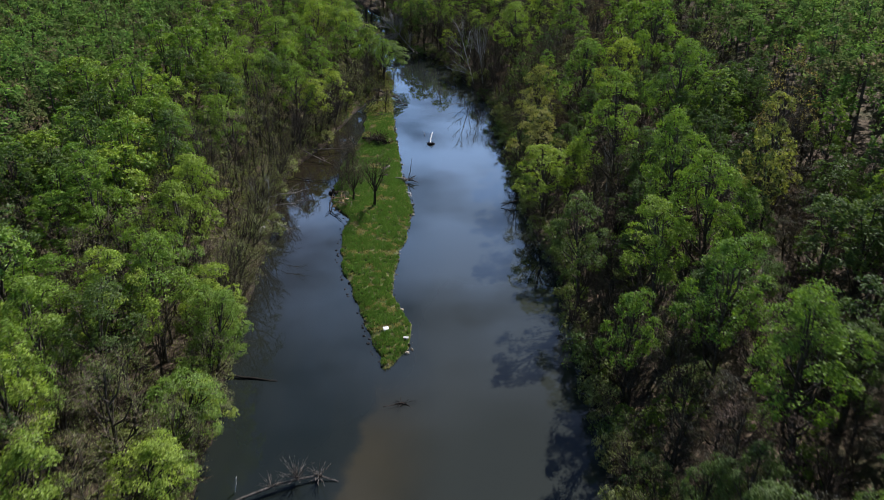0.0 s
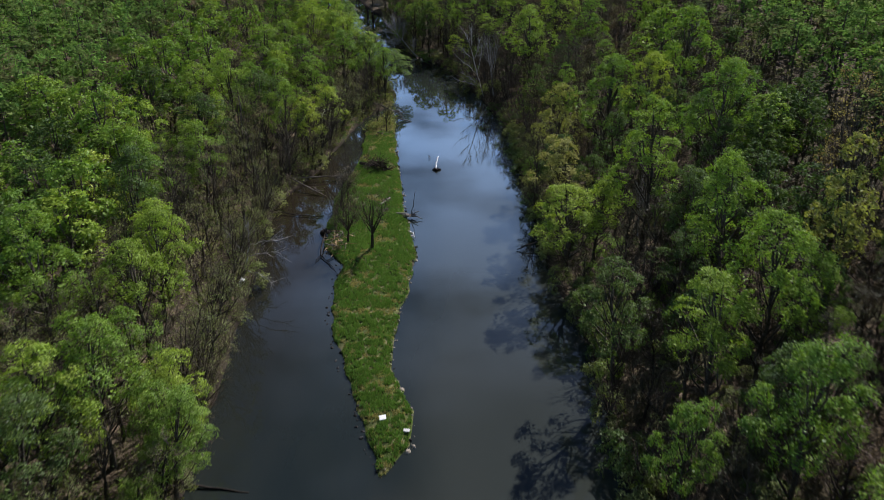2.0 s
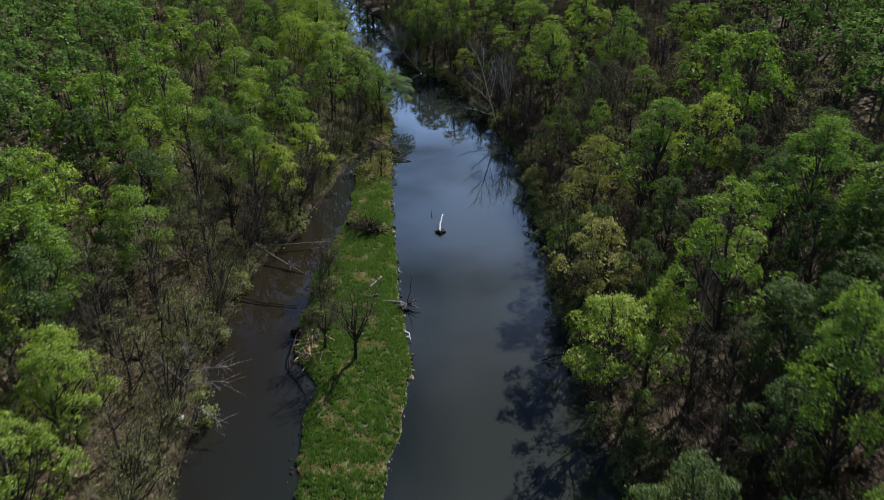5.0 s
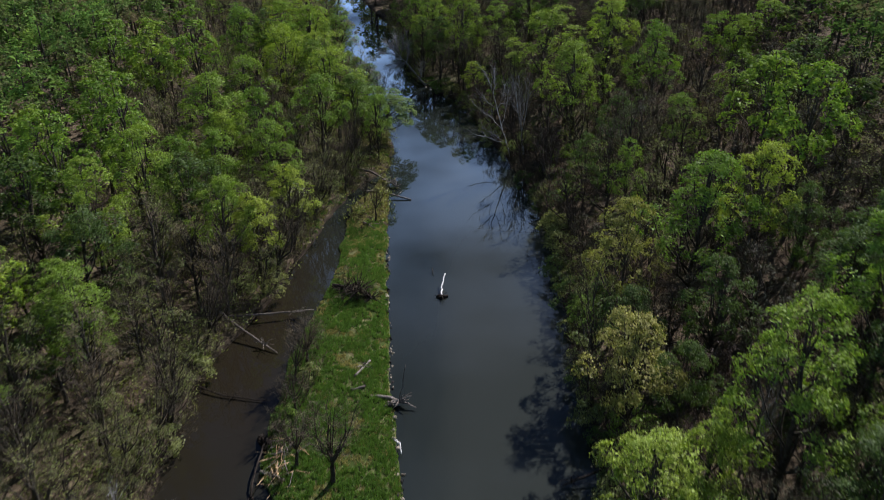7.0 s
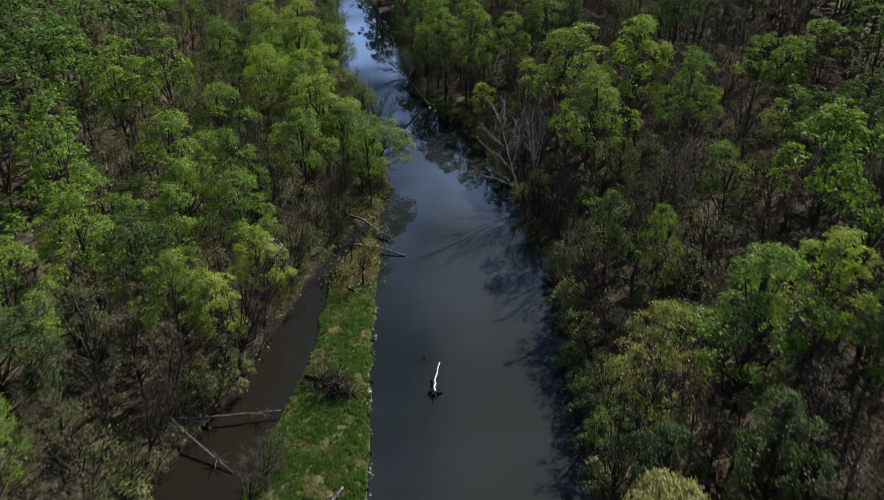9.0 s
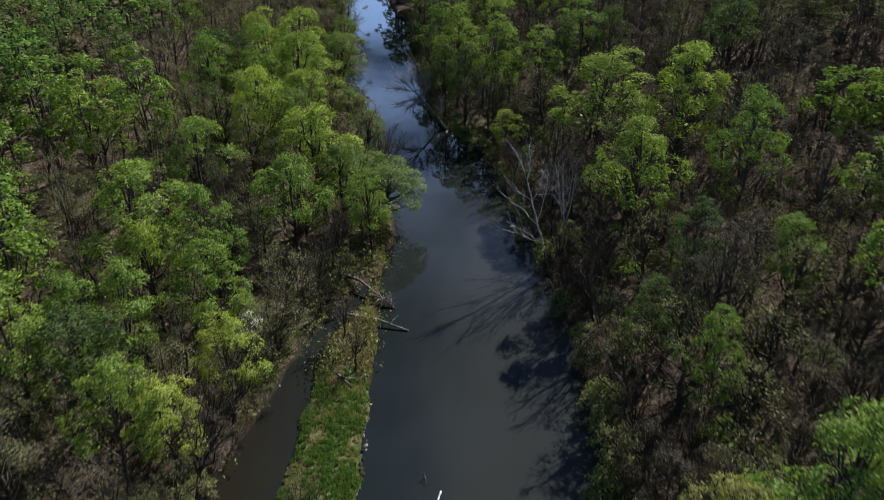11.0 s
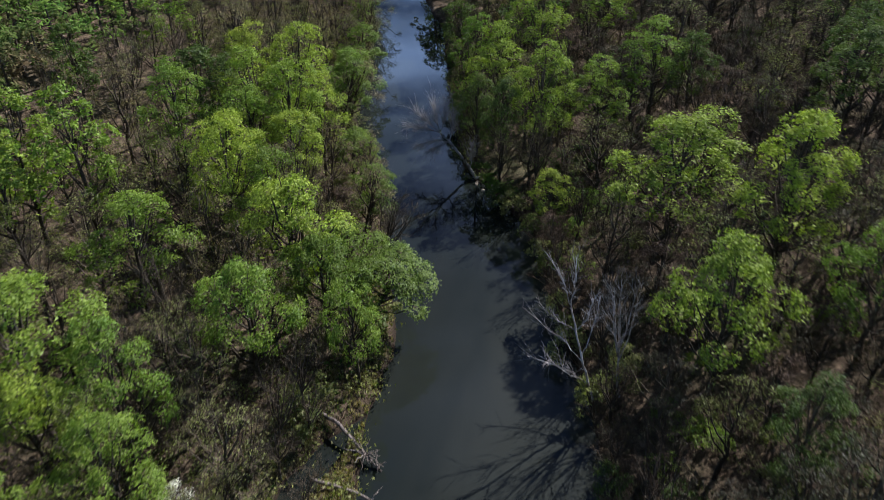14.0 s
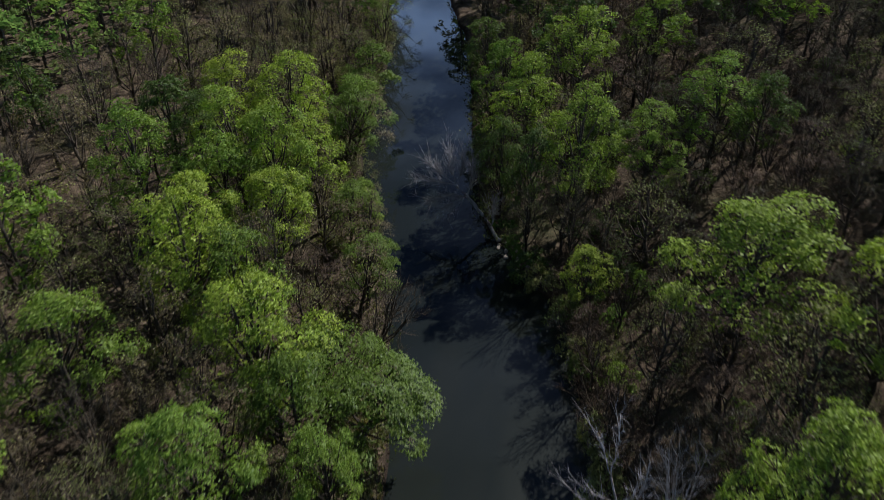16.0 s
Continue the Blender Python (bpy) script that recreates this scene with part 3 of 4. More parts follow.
def plant(sort, x, y, top, r, tilt=0.0, toward=0.0, which=None):
    """A tree of that sort at x, y: height of its top above the water, crown radius, lean in degrees towards a compass angle."""
    habit, leaf, bark, name, label, category, group = SORTS[sort]
    if habit == "full" and (x < -46 or x > 42 or y > 285):
        habit = "outer"
    wood, fine, green, H, R = KINDS[habit][rnd.randrange(len(KINDS[habit])) if which is None else which]
    z = ground_z(x, y)
    root = new(name)
    root.empty_display_size = 0.5
    h = max(top - z, 1.2)
    m = Matrix.Translation((x, y, z - 0.05)) @ Matrix.Rotation(radians(toward), 4, "Z") @ Matrix.Rotation(radians(tilt), 4, "Y")
    root.matrix_basis = m @ Matrix.Rotation(rnd.uniform(0, 6.28), 4, "Z") @ Matrix.Diagonal((r / R, r / R, h / H, 1))
    # for x > 0 twigs get the darkened brown that stands in for shade
    twig = GREYTWIG if bark is PALE else SHADETWIG if x > 0 else TWIG
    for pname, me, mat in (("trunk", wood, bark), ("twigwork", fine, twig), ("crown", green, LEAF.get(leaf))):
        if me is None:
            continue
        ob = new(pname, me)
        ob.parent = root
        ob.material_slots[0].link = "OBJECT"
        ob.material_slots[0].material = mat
        if pname == "twigwork":
            ob["kind"] = "stuff"
    tagged(root, label, category, group)
    PLANTED.append((x, y, r))
    return root


# ---- trees that stand out, left (west) side
plant("fresh", -69, 164, 24, 5.5)
plant("lime", -38, 123, 18.5, 4.6)
plant("fresh", -34, 89, 21, 5.2)
plant("olive", -31, 65, 19, 5)
plant("fresh", -35, 189, 19, 4.5)
plant("fresh", -58, 180, 26, 5.5)
plant("fresh", -36, 108, 20, 4.8)
plant("fresh", -40, 153, 18.5, 4.6)
plant("lime", -35, 239, 21, 5)
plant("lime", -23, 226, 20.5, 6.4)
plant("willow", -19.5, 223, 16, 5)
plant("fresh", -39, 203, 24, 6.8)
plant("fresh", -41, 180, 24, 5)
plant("fresh", -44, 169, 23, 5)
plant("olive", -31, 211, 15.5, 4.2)
plant("fresh", -55, 226, 24, 5.2)
plant("fresh", -49, 232, 25.5, 5)
plant("lime", -33, 234, 23, 5)
plant("willow", -15.5, 226.5, 11.5, 6.4, 10, 0)
plant("willow", -19, 229, 12.5, 5)
plant("olive", -30, 189, 11.5, 3.8)
plant("fresh", -36, 253, 22.5, 5)
plant("lime", -30, 246, 18, 4.5)
plant("lime", -34, 263, 22, 5)
plant("lime", -29, 256, 17.5, 4.4)
plant("fresh", -44, 246, 22, 5)
plant("lime", -41, 261, 22, 4.6)
plant("willow", -28, 233, 19, 4.6)
plant("bare", -17.5, 234, 8.5, 3.6, 18, 10)
plant("bare", -17.5, 241, 8, 3.4, 15, 0)
plant("russet", -24, 241, 11, 3.6)
# ---- right (east) side
plant("fresh", 41, 148, 31.5, 5.5)
plant("cream", 17, 145.5, 18.4, 5)
plant("fresh", 27, 95, 22.4, 5)
plant("fresh", 30, 80, 25, 5.0)
plant("fresh", 33.5, 99, 28.5, 5.2)
plant("fresh", 33.5, 66, 27, 5.4)
plant("lime", 17.2, 131, 17.3, 5.4, 4, 180)
plant("fresh", 33, 114, 29, 5.2)
plant("fresh", 28.4, 134.8, 27.2, 5.8)
plant("russet", 25.5, 150, 11, 4)
plant("russet", 23.6, 158, 12.5, 3.6)
plant("dark_bare", 25.6, 140.5, 11, 4)
plant("russet", 21.6, 140, 9.5, 3)
plant("lime", 21.2, 133.6, 16.4, 3.8)
plant("russet", 31, 206, 17.5, 4.6)
plant("russet", 38.5, 199, 20, 4.6)
plant("fresh", 18.6, 218, 24.6, 5.5)
plant("fresh", 43, 195, 29.5, 5.2)
plant("lime", 35.3, 172, 26, 4.6)
plant("cream", 19, 164.5, 20.5, 4.4)
plant("fresh", 27.8, 167.5, 27, 6.2)
plant("deep", 18.3, 195.5, 15.5, 3)
plant("fresh", 15.2, 242.5, 23.2, 7.6)
plant("lime", 26.2, 236.5, 27.6, 6.2)
plant("deep", 23.6, 207, 18, 3.6)
plant("fresh", 23, 187, 18, 3)
plant("fresh", 14.3, 272, 21.6, 5)
plant("fresh", 7, 264, 18, 4.4)
plant("lime", 2, 248.5, 9.5, 3.0)
plant("russet", 2.6, 278, 17.4, 4.4)
plant("pale", 10.6, 219.6, 17.6, 3.0, 5, 180)
for bx, by, bt in ((19, 86, 9), (22, 93, 10), (17.5, 97, 7), (21, 80, 9), (23, 112, 11), (20, 106, 8)):
    plant("bare", bx, by, bt, 3.2)
plant("bush_olive", 18.6, 112, 6.5, 3.2)
plant("olive", 25, 73, 13, 3.4)
for bx, by, bt, lean in ((-21.5, 203, 12, 16), (-23, 197, 11, 12), (-20.5, 208, 12.5, 14), (-24.5, 190, 10, 10), (-19, 212, 13, 8)):
    plant("bare", bx, by, bt, 2.8, lean, -20)
plant("blossom", -26, 199, 4.6, 1.8)
plant("gold", 53, 129, 34, 4.6)
plant("cream", 44.7, 110, 30.5, 4.2)
plant("deep", 19, 103, 18.5, 4.6, 7, 180)
plant("fresh", 20.6, 81, 17.5, 3.4)
plant("olive", 15, 157.4, 15.6, 3.8)
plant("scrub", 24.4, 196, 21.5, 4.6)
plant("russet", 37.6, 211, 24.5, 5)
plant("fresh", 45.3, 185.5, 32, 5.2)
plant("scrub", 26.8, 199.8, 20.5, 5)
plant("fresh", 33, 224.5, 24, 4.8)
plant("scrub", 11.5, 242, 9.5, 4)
plant("dark_bare", 13.5, 201.5, 13.5, 3.6)
plant("dark_bare", 23, 115, 14, 5)
plant("pale", 29, 141, 13, 1.5)
plant("fresh", -53.8, 148, 27, 5.4)
plant("fresh", -53, 181, 27, 5)
plant("fresh", -45.2, 137.5, 22.2, 5)
plant("fresh", -47.7, 122.5, 25, 5.2)
plant("fresh", -45.6, 105.5, 24, 5.2)
plant("fresh", -28, 87.5, 14.4, 4)
plant("olive", -30, 107, 10.5, 3.8)
plant("fresh", -43.8, 156.5, 17.5, 4.4)
plant("deep", -42.4, 150.5, 15, 4)
plant("olive", -37.3, 168.8, 19.2, 4.6)
plant("olive", -32.3, 181.3, 14.2, 4.2)
plant("olive", -32.2, 154, 16.2, 4.2)
plant("fresh", -39, 186, 19, 4.6)
plant("olive", -31, 192.5, 12.6, 4)
plant("fresh", -48, 192.5, 26, 5.2)
plant("bush_olive", -37, 205, 6.2, 3.2)
plant("olive", -27.5, 210, 15.8, 4.6)
plant("lime", -24.4, 187, 13.5, 4.0)
plant("lime", -27.0, 178, 15, 4.2)
# ---- the island
plant("bare", -13.2, 195, 7.5, 2.4, 8, 60)
plant("bare", -15.5, 201, 6.5, 2.4)
plant("bare", -17.2, 150, 6.5, 2.6)
plant("bare", -18.4, 156, 7, 2.4, 10, 30)
plant("twiggy", -11.9, 139.8, 10.6, 4.0, 3, 0)
plant("twiggy", -15.8, 142, 7.5, 3.0)
plant("twiggy", -17.5, 158.5, 7.5, 2.8)
for bx, by, bt in ((-18.6, 147.5, 3.6), (-17.2, 151, 3.2), (-19, 154, 3.8), (-18.4, 160.5, 3.2), (-17.6, 165, 2.8), (-16.2, 146, 3), (-15.2, 149.5, 3.4), (-16.4, 153.5, 3.6), (-18.9, 151.2, 4.0), (-15.8, 157.6, 3.0), (-17.8, 144.6, 3.2), (-16.6, 161.5, 3.4), (-18.2, 157.8, 4.2), (-15.4, 172.5, 2.6), (-12.6, 173.4, 3.0), (-15, 198, 2.4), (-16, 206, 2.6)):
    plant("thicket", bx, by, bt, 1.9)
plant("thicket", -12.2, 173.4, 2.6, 1.8)
plant("thicket", -13.4, 172.6, 2.4, 1.7)
plant("thicket", -14.8, 176, 3.2, 2.4)
plant("bush_olive", -16.8, 156, 2.4, 1.5)
plant("bush", -17.9, 149.2, 1.9, 1.3)


def taken(x, y, gap):
    return any((x - a) ** 2 + (y - b) ** 2 < (gap + 0.35 * (r - 4)) ** 2 for a, b, r in PLANTED)


def choose(x, y, d):
    """Which sort grows here: green woods with a belt of bare and budding trees along the back channel and the upper east bank."""
    u = rnd.random()
    n = float(smooth_noise(x, y, 16, 9))
    if 13 < x < 27 and 70 < y < 122:
        return rnd.choice(("dark_bare", "scrub", "scrub", "dark_bare"))
    if x < 0:
        belt = d < (15 if y > 84 else 9) and 50 < y < 222
        thin = 0.88 if belt else (0.27 if y < 178 else 0.8) + 0.15 * n
        pick = (("olive", "olive", "tan", "olive", "bare") if y > 165 else ("olive", "bare", "olive", "bare", "tan", "olive")) if belt else (("olive", "tan", "olive", "tan", "bare") if y > 195 else ("olive", "russet", "olive", "olive", "bare"))
    else:
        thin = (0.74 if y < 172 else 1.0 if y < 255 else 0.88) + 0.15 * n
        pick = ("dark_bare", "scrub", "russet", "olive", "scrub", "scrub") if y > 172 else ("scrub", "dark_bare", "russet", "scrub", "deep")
    if u < thin:
        return rnd.choice(pick)
    # east picks favour the darker leaf: the slope's shade given as leaf colour
    return rnd.choice(("fresh", "fresh", "deep", "fresh", "deep", "lime")) if x < 0 else rnd.choice(("fresh", "deep", "deep", "deep"))


def bank_rows():
    """Trees that stand on the very edge and lean out over the water."""
    for side, pairs, lo, hi in ((0, WEST, 58, 330), (180, EAST, 50, 330)):
        y = lo
        while y < hi:
            y += rnd.uniform(1.7, 3.6)
            inland = rnd.uniform(0.3, 3.2) if side == 0 or y < 252 else rnd.uniform(2.5, 6)
            x = float(line(pairs, y)) + (-inland if side == 0 else inland)
            if taken(x, y, 1.9 if side == 0 else 3.2) or (side == 0 and (214 < y < 232 or (188 < y < 213 and rnd.random() < 0.6))) or (side == 180 and y > 185 and rnd.random() < 0.45) or (side == 180 and 252 < y < 268) or (side == 180 and y > 268 and rnd.random() < 0.5):
                continue
            if side == 0:
                sort = rnd.choice(("bare", "olive", "bare", "bare", "olive") if 95 < y < 240 else ("olive", "fresh", "olive", "lime") if y < 240 else ("olive", "willow", "tan", "fresh", "olive"))
            else:
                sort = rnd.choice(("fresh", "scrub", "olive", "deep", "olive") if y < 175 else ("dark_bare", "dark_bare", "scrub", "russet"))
            h = (rnd.uniform(5, 9.5) if y < 175 else rnd.uniform(6, 12)) if side else rnd.uniform(7, 14)
            plant(sort, x, y, ground_z(x, y) + h, h * rnd.uniform(0.26, 0.36), rnd.uniform(2, 9) if side else rnd.uniform(6, 20), side + rnd.uniform(-40, 40))


bank_rows()


def fill_woods():
    counts = {"leafy_tree": 75, "budding_tree": 20, "bare_tree": 25, "scrub_tree": 8}
    for _ in range(26000):
        y = rnd.uniform(42, 330)
        x = rnd.uniform(-66, 62)
        d, isle = shore(x, y)
        d = float(d)
        if d < 1.6 or isle > -1 or abs(x + 2) > 0.56 * math.hypot(y, 50) + 5:
            continue
        gap = 4.0 if x > 0 or d < 15 else 5.3
        if taken(x, y, gap):
            continue
        sort = choose(x, y, d)
        name = SORTS[sort][3]
        if counts[name] > 300:
            sort, name = "bare", "bare_tree"
        counts[name] += 1
        g = ground_z(x, y)
        edge = min(1.0, 0.62 + d / 26)
        h = {"full": rnd.uniform(17, 22) if x < 0 else rnd.uniform(14, 18.5), "half": rnd.uniform(9, 13.5) if x > 0 else rnd.uniform(13, 18), "sparse": rnd.uniform(12, 17), "bare": rnd.uniform(8, 12.5) if x > 0 else rnd.uniform(12, 17)}[SORTS[sort][0]] * edge
        wide = rnd.uniform(0.27, 0.36) if x > 0 and SORTS[sort][0] != "full" else rnd.uniform(0.21, 0.28)
        plant(sort, x, y, g + h, h * wide, rnd.uniform(0, 5), rnd.uniform(0, 360))


fill_woods()


def fill_shrubs():
    spots, made = [], 0
    for _ in range(9000):
        y, x = rnd.uniform(60, 300), rnd.uniform(-46, 40)
        d, isle = shore(x, y)
        d = float(d)
        if d < 0.4 or isle > -1 or rnd.random() > math.exp(-d / 12) + 0.25:
            continue
        if any((x - a) ** 2 + (y - b) ** 2 < 6.5 for a, b in spots):
            continue
        spots.append((x, y))
        sort = rnd.choice(("bush_deep", "bush_olive", "thicket", "thicket", "bush") if x > 0 else ("bush_olive", "thicket", "thicket", "thicket", "thicket"))
        h = rnd.uniform(1.8, 4.2)
        plant(sort, x, y, ground_z(x, y) + h, h * rnd.uniform(0.5, 0.75))
        made += 1
        if made > 480:
            break


fill_shrubs()


def bank_fringe():
    """Low bushes that hang over the water's edge."""
    for out, pairs, lo, hi in ((-1, WEST, 60, 188), (1, EAST, 55, 252)):
        y = lo
        while y < hi:
            y += rnd.uniform(1.7, 3.0)
            x = float(line(pairs, y)) + out * rnd.uniform(0.1, 0.8)
            sort = rnd.choice(("bush_olive", "thicket", "bush_olive", "bush_deep", "thicket") if out > 0 else ("thicket", "thicket", "bush_olive", "thicket"))
            h = rnd.uniform(1.8, 4.2)
            plant(sort, x, y, max(ground_z(x, y), 0) + h, h * rnd.uniform(0.5, 0.75), rnd.uniform(5, 25), 0 if out < 0 else 180)


bank_fringe()


def far_woods():
    """The woods farther off on both sides: countless trees, one sheet of crowns and trunks."""
    rng = np.random.default_rng(77)
    protos = []
    for k in range(5):
        w, b, g = grow(900 + k, base=0.3, lobes=14, clusters=5, leaves=10, size=0.6, core=4) if k < 3 else grow(900 + k, lobes=10, clusters=3, leaves=8, size=1.5)
        t = Shape()
        t.tube([(0, 0, -0.5), (0.2, 0.1, 9), (0.1, 0.2, 17)], [0.3, 0.2, 0.08], 4)
        protos.append((np.array(g.v), np.array(g.f), np.array(t.v), np.array(t.f)))
    GV, GF, TV, TF, gn, tn = [], [], [], [], 0, 0
    for y in np.arange(-70, 470, 7.2):
        for x in np.arange(-180, 175, 7.2):
            px, py = x + rng.uniform(-2.6, 2.6), y + rng.uniform(-2.6, 2.6)
            if -69 < px < 65 and 39 < py < 333 and abs(px + 2) < 0.56 * math.hypot(py, 50) + 8:
                continue
            if float(shore(px, py)[0]) < 2.5:
                continue
            seen = (abs(px) < 118 and 100 < py < 345) or (py >= 320 and py < 440 and abs(px + 0.45 * (py - 300)) < 55)
            if not seen and (abs(px) > 118 or py < 30 or py > 380) and rng.random() < 0.4:
                continue
            gv, gf, tv, tf = protos[rng.integers(3) if seen else 3 + rng.integers(2)]
            s, h = rng.uniform(0.85, 1.2), rng.uniform(0.85, 1.15)
            a = rng.uniform(0, 6.28)
            M = np.array([[math.cos(a) * s, -math.sin(a) * s, 0], [math.sin(a) * s, math.cos(a) * s, 0], [0, 0, h]])
            o = np.array((px, py, ground_z(px, py)))
            GV.append(gv @ M.T + o)
            GF.append(gf + gn)
            gn += len(gv)
            TV.append(tv @ M.T + o)
            TF.append(tf + tn)
            tn += len(tv)
    crown = part("distant_woods", np.concatenate(GV).tolist(), np.concatenate(GF).tolist(), LEAF_FAR)
    tagged(crown, "distant spring woods of mixed green and brown crowns", "woods", kind="stuff")
    part("trunks", np.concatenate(TV).tolist(), np.concatenate(TF).tolist(), BARK, crown)


def far_leaf_material():
    m, nd, ln, out = material("leaf_far_mixed")
    geo = nd.new("ShaderNodeNewGeometry")
    big = noise_of(nd, ln, 0.11, 2.0)
    c = ramp_of(nd, ln, big, [(0.3, (0.15, 0.115, 0.06)), (0.42, (0.12, 0.15, 0.045)), (0.55, (0.11, 0.195, 0.036)), (0.7, (0.165, 0.25, 0.036))])
    hsv, val = nd.new("ShaderNodeHueSaturation"), nd.new("ShaderNodeMapRange")
    val.inputs["To Min"].default_value, val.inputs["To Max"].default_value = 0.6, 1.4
    ln.new(geo.outputs["Random Per Island"], val.inputs["Value"])
    ln.new(val.outputs[0], hsv.inputs["Value"])
    ln.new(c, hsv.inputs["Color"])
    dif, tra, mx = nd.new("ShaderNodeBsdfDiffuse"), nd.new("ShaderNodeBsdfTranslucent"), nd.new("ShaderNodeMixShader")
    mx.inputs[0].default_value = 0.4
    ln.new(hsv.outputs[0], dif.inputs["Color"])
    ln.new(hsv.outputs[0], tra.inputs["Color"])
    ln.new(dif.outputs[0], mx.inputs[1])
    ln.new(tra.outputs[0], mx.inputs[2])
    ln.new(mx.outputs[0], out.inputs["Surface"])
    return m


LEAF_FAR = far_leaf_material()
far_woods()


def undergrowth(label, seed, east, tries, mat, stem_mat):
    """Brambles, saplings and herbs of the forest floor, past counting."""
    rng = np.random.default_rng(seed)
    leaf, wood = Shape(), Shape()
    for _ in range(tries):
        x, y = (rng.uniform(-2, 62) if east else rng.uniform(-64, -8)), rng.uniform(48, 320)
        d, isle = shore(x, y)
        if d < 0.1 or (isle > -0.5 and y < 194) or rng.random() > 0.3 + 1.2 * math.exp(-float(d) / 5):
            continue
        z, h = ground_z(x, y), rng.uniform(0.5, 2.6)
        for _ in range(4):
            dd = (rng.normal() * 0.3 * h, rng.normal() * 0.3 * h, h * rng.uniform(0.6, 1.1))
            wood.spike((x, y, z - 0.1), dd, 0.025)
        if rng.random() < (0.6 if east else 0.8):
            leaf.leaves(rng, (x, y, z + h * 0.55), (0.7, 0.7, h * 0.25), int(rng.uniform(12, 34)), 0.3)
    ob = part("undergrowth", leaf.v, leaf.f, mat)
    tagged(ob, label, "undergrowth", kind="stuff")
    w = part("stem", wood.v, wood.f, stem_mat, ob)
    w["kind"] = "stuff"


undergrowth("low olive brambles and saplings over tan leaf litter", 31, False, 12500, LEAF["olive"], TWIG)
# east brambles take the darkened leaf and twig colours in place of shade
undergrowth("low brown-green brambles of the slope, coloured darker for shade", 32, True, 10500, LEAF["scrub"], SHADETWIG)


# ---------------------------------------------------------------- the island's grass, stones and driftwood
def grass(name, label, count, seed, keep, mat, tall, box=(-21, -3, 88, 214), inland=None):
    """Tufts of three or four blades each, past counting."""
    rng = np.random.default_rng(seed)
    k = count // 5
    x, y = np.repeat(rng.uniform(box[0], box[1], k), 5), np.repeat(rng.uniform(box[2], box[3], k), 5)
    x, y = x + rng.normal(size=5 * k) * 0.13, y + rng.normal(size=5 * k) * 0.13
    d = shore(x, y)[0 if inland else 1]
    ok = (d > 0.15) & keep(x, y, rng) & (d < (inland or 99))
    x, y = x[ok], y[ok]
    z = height(x, y)
    V, n = [], len(x)
    for _ in range(4):
        a, l = rng.uniform(0, 6.28, n), rng.uniform(0.5, 1.0, n) * tall
        px, py = x + rng.normal(size=n) * 0.07, y + rng.normal(size=n) * 0.07
        w, lean = 0.05, rng.uniform(0.1, 0.7, n) * l
        b = rng.uniform(0, 6.28, n)
        V.append(np.stack([np.stack([px - np.cos(a) * w, py - np.sin(a) * w, z - 0.03], 1), np.stack([px + np.cos(a) * w, py + np.sin(a) * w, z - 0.03], 1),
                           np.stack([px + np.cos(b) * lean, py + np.sin(b) * lean, z + l], 1)], 1))
    V = np.concatenate(V).reshape(-1, 3)
    ob = part(name, V.tolist(), np.arange(len(V)).reshape(-1, 3).tolist(), mat)
    tagged(ob, label, "grass", kind="stuff")


STRAW = leaf_material("straw", (0.24, 0.2, 0.1), (0.3, 0.26, 0.14), (0.36, 0.31, 0.18), 0.3)
BLADE = leaf_material("grass_blade", (0.056, 0.136, 0.03), (0.079, 0.168, 0.037), (0.138, 0.213, 0.06), 0.3)
grass("island_grass", "lush green spring grass covering the river island", 95000, 11, lambda x, y, r: (smooth_noise(x, y, 2.2, 21) + smooth_noise(x, y, 0.8, 22) * 0.6 < 0.56) & (y < 192 + 4 * r.random(len(x))), BLADE, 0.42)
grass("dry_grass", "pale straw-coloured dead grass patches on the island", 42000, 12, lambda x, y, r: (smooth_noise(x, y, 2.2, 21) + smooth_noise(x, y, 0.8, 22) * 0.6 > 0.46 - 0.5 * (y > 190)) | (r.random(len(x)) < 0.13) | ((shore(x, y)[1] < 0.9) & (r.random(len(x)) < 0.45)) | ((y < 100) & (r.random(len(x)) < 0.3)), STRAW, 0.3)

grass("bank_grass", "fresh green grass strip on the river bank", 5000, 13, lambda x, y, r: x > -30, BLADE, 0.45, (-22, -10, 276, 304), 3.2)
grass("bank_grass", "fresh green grass on the bank's bare point", 2200, 14, lambda x, y, r: smooth_noise(x, y, 1.5, 8) > -0.2, BLADE, 0.35, (-10, -3, 255, 263), 3.0)
grass("bank_grass", "dry straw grass covering the low river bar", 15000, 15, lambda x, y, r: smooth_noise(x, y, 2.0, 31) > -0.25, STRAW, 0.34, (-27, -7, 187, 234), 5.5)
grass("bank_grass", "sparse green grass among the river bar's straw", 6000, 16, lambda x, y, r: smooth_noise(x, y, 1.6, 33) > 0.05, BLADE, 0.3, (-27, -7, 187, 226), 6.0)


def rock_mesh(seed):
    rng = np.random.default_rng(seed)
    bm = bmesh.new()
    bmesh.ops.create_icosphere(bm, subdivisions=2, radius=0.5)
    k = rng.uniform(0.65, 1.0, 3)
    cuts = rng.normal(size=(5, 3))
    cuts /= np.linalg.norm(cuts, axis=1)[:, None]
    for v in bm.verts:
        for c in cuts:
            e = float(np.dot(c, v.co)) - 0.24
            if e > 0:
                v.co -= Vector(c) * e * 0.85
        v.co = Vector((v.co.x * k[0] * 1.2, v.co.y * k[1], v.co.z * k[2] * 0.75)) + Vector(rng.normal(size=3)) * 0.012
    me = bpy.data.meshes.new("stone")
    bm.to_mesh(me)
    bm.free()
    me.materials.append(None)
    return me


ROCKS = [rock_mesh(40 + k) for k in range(6)]
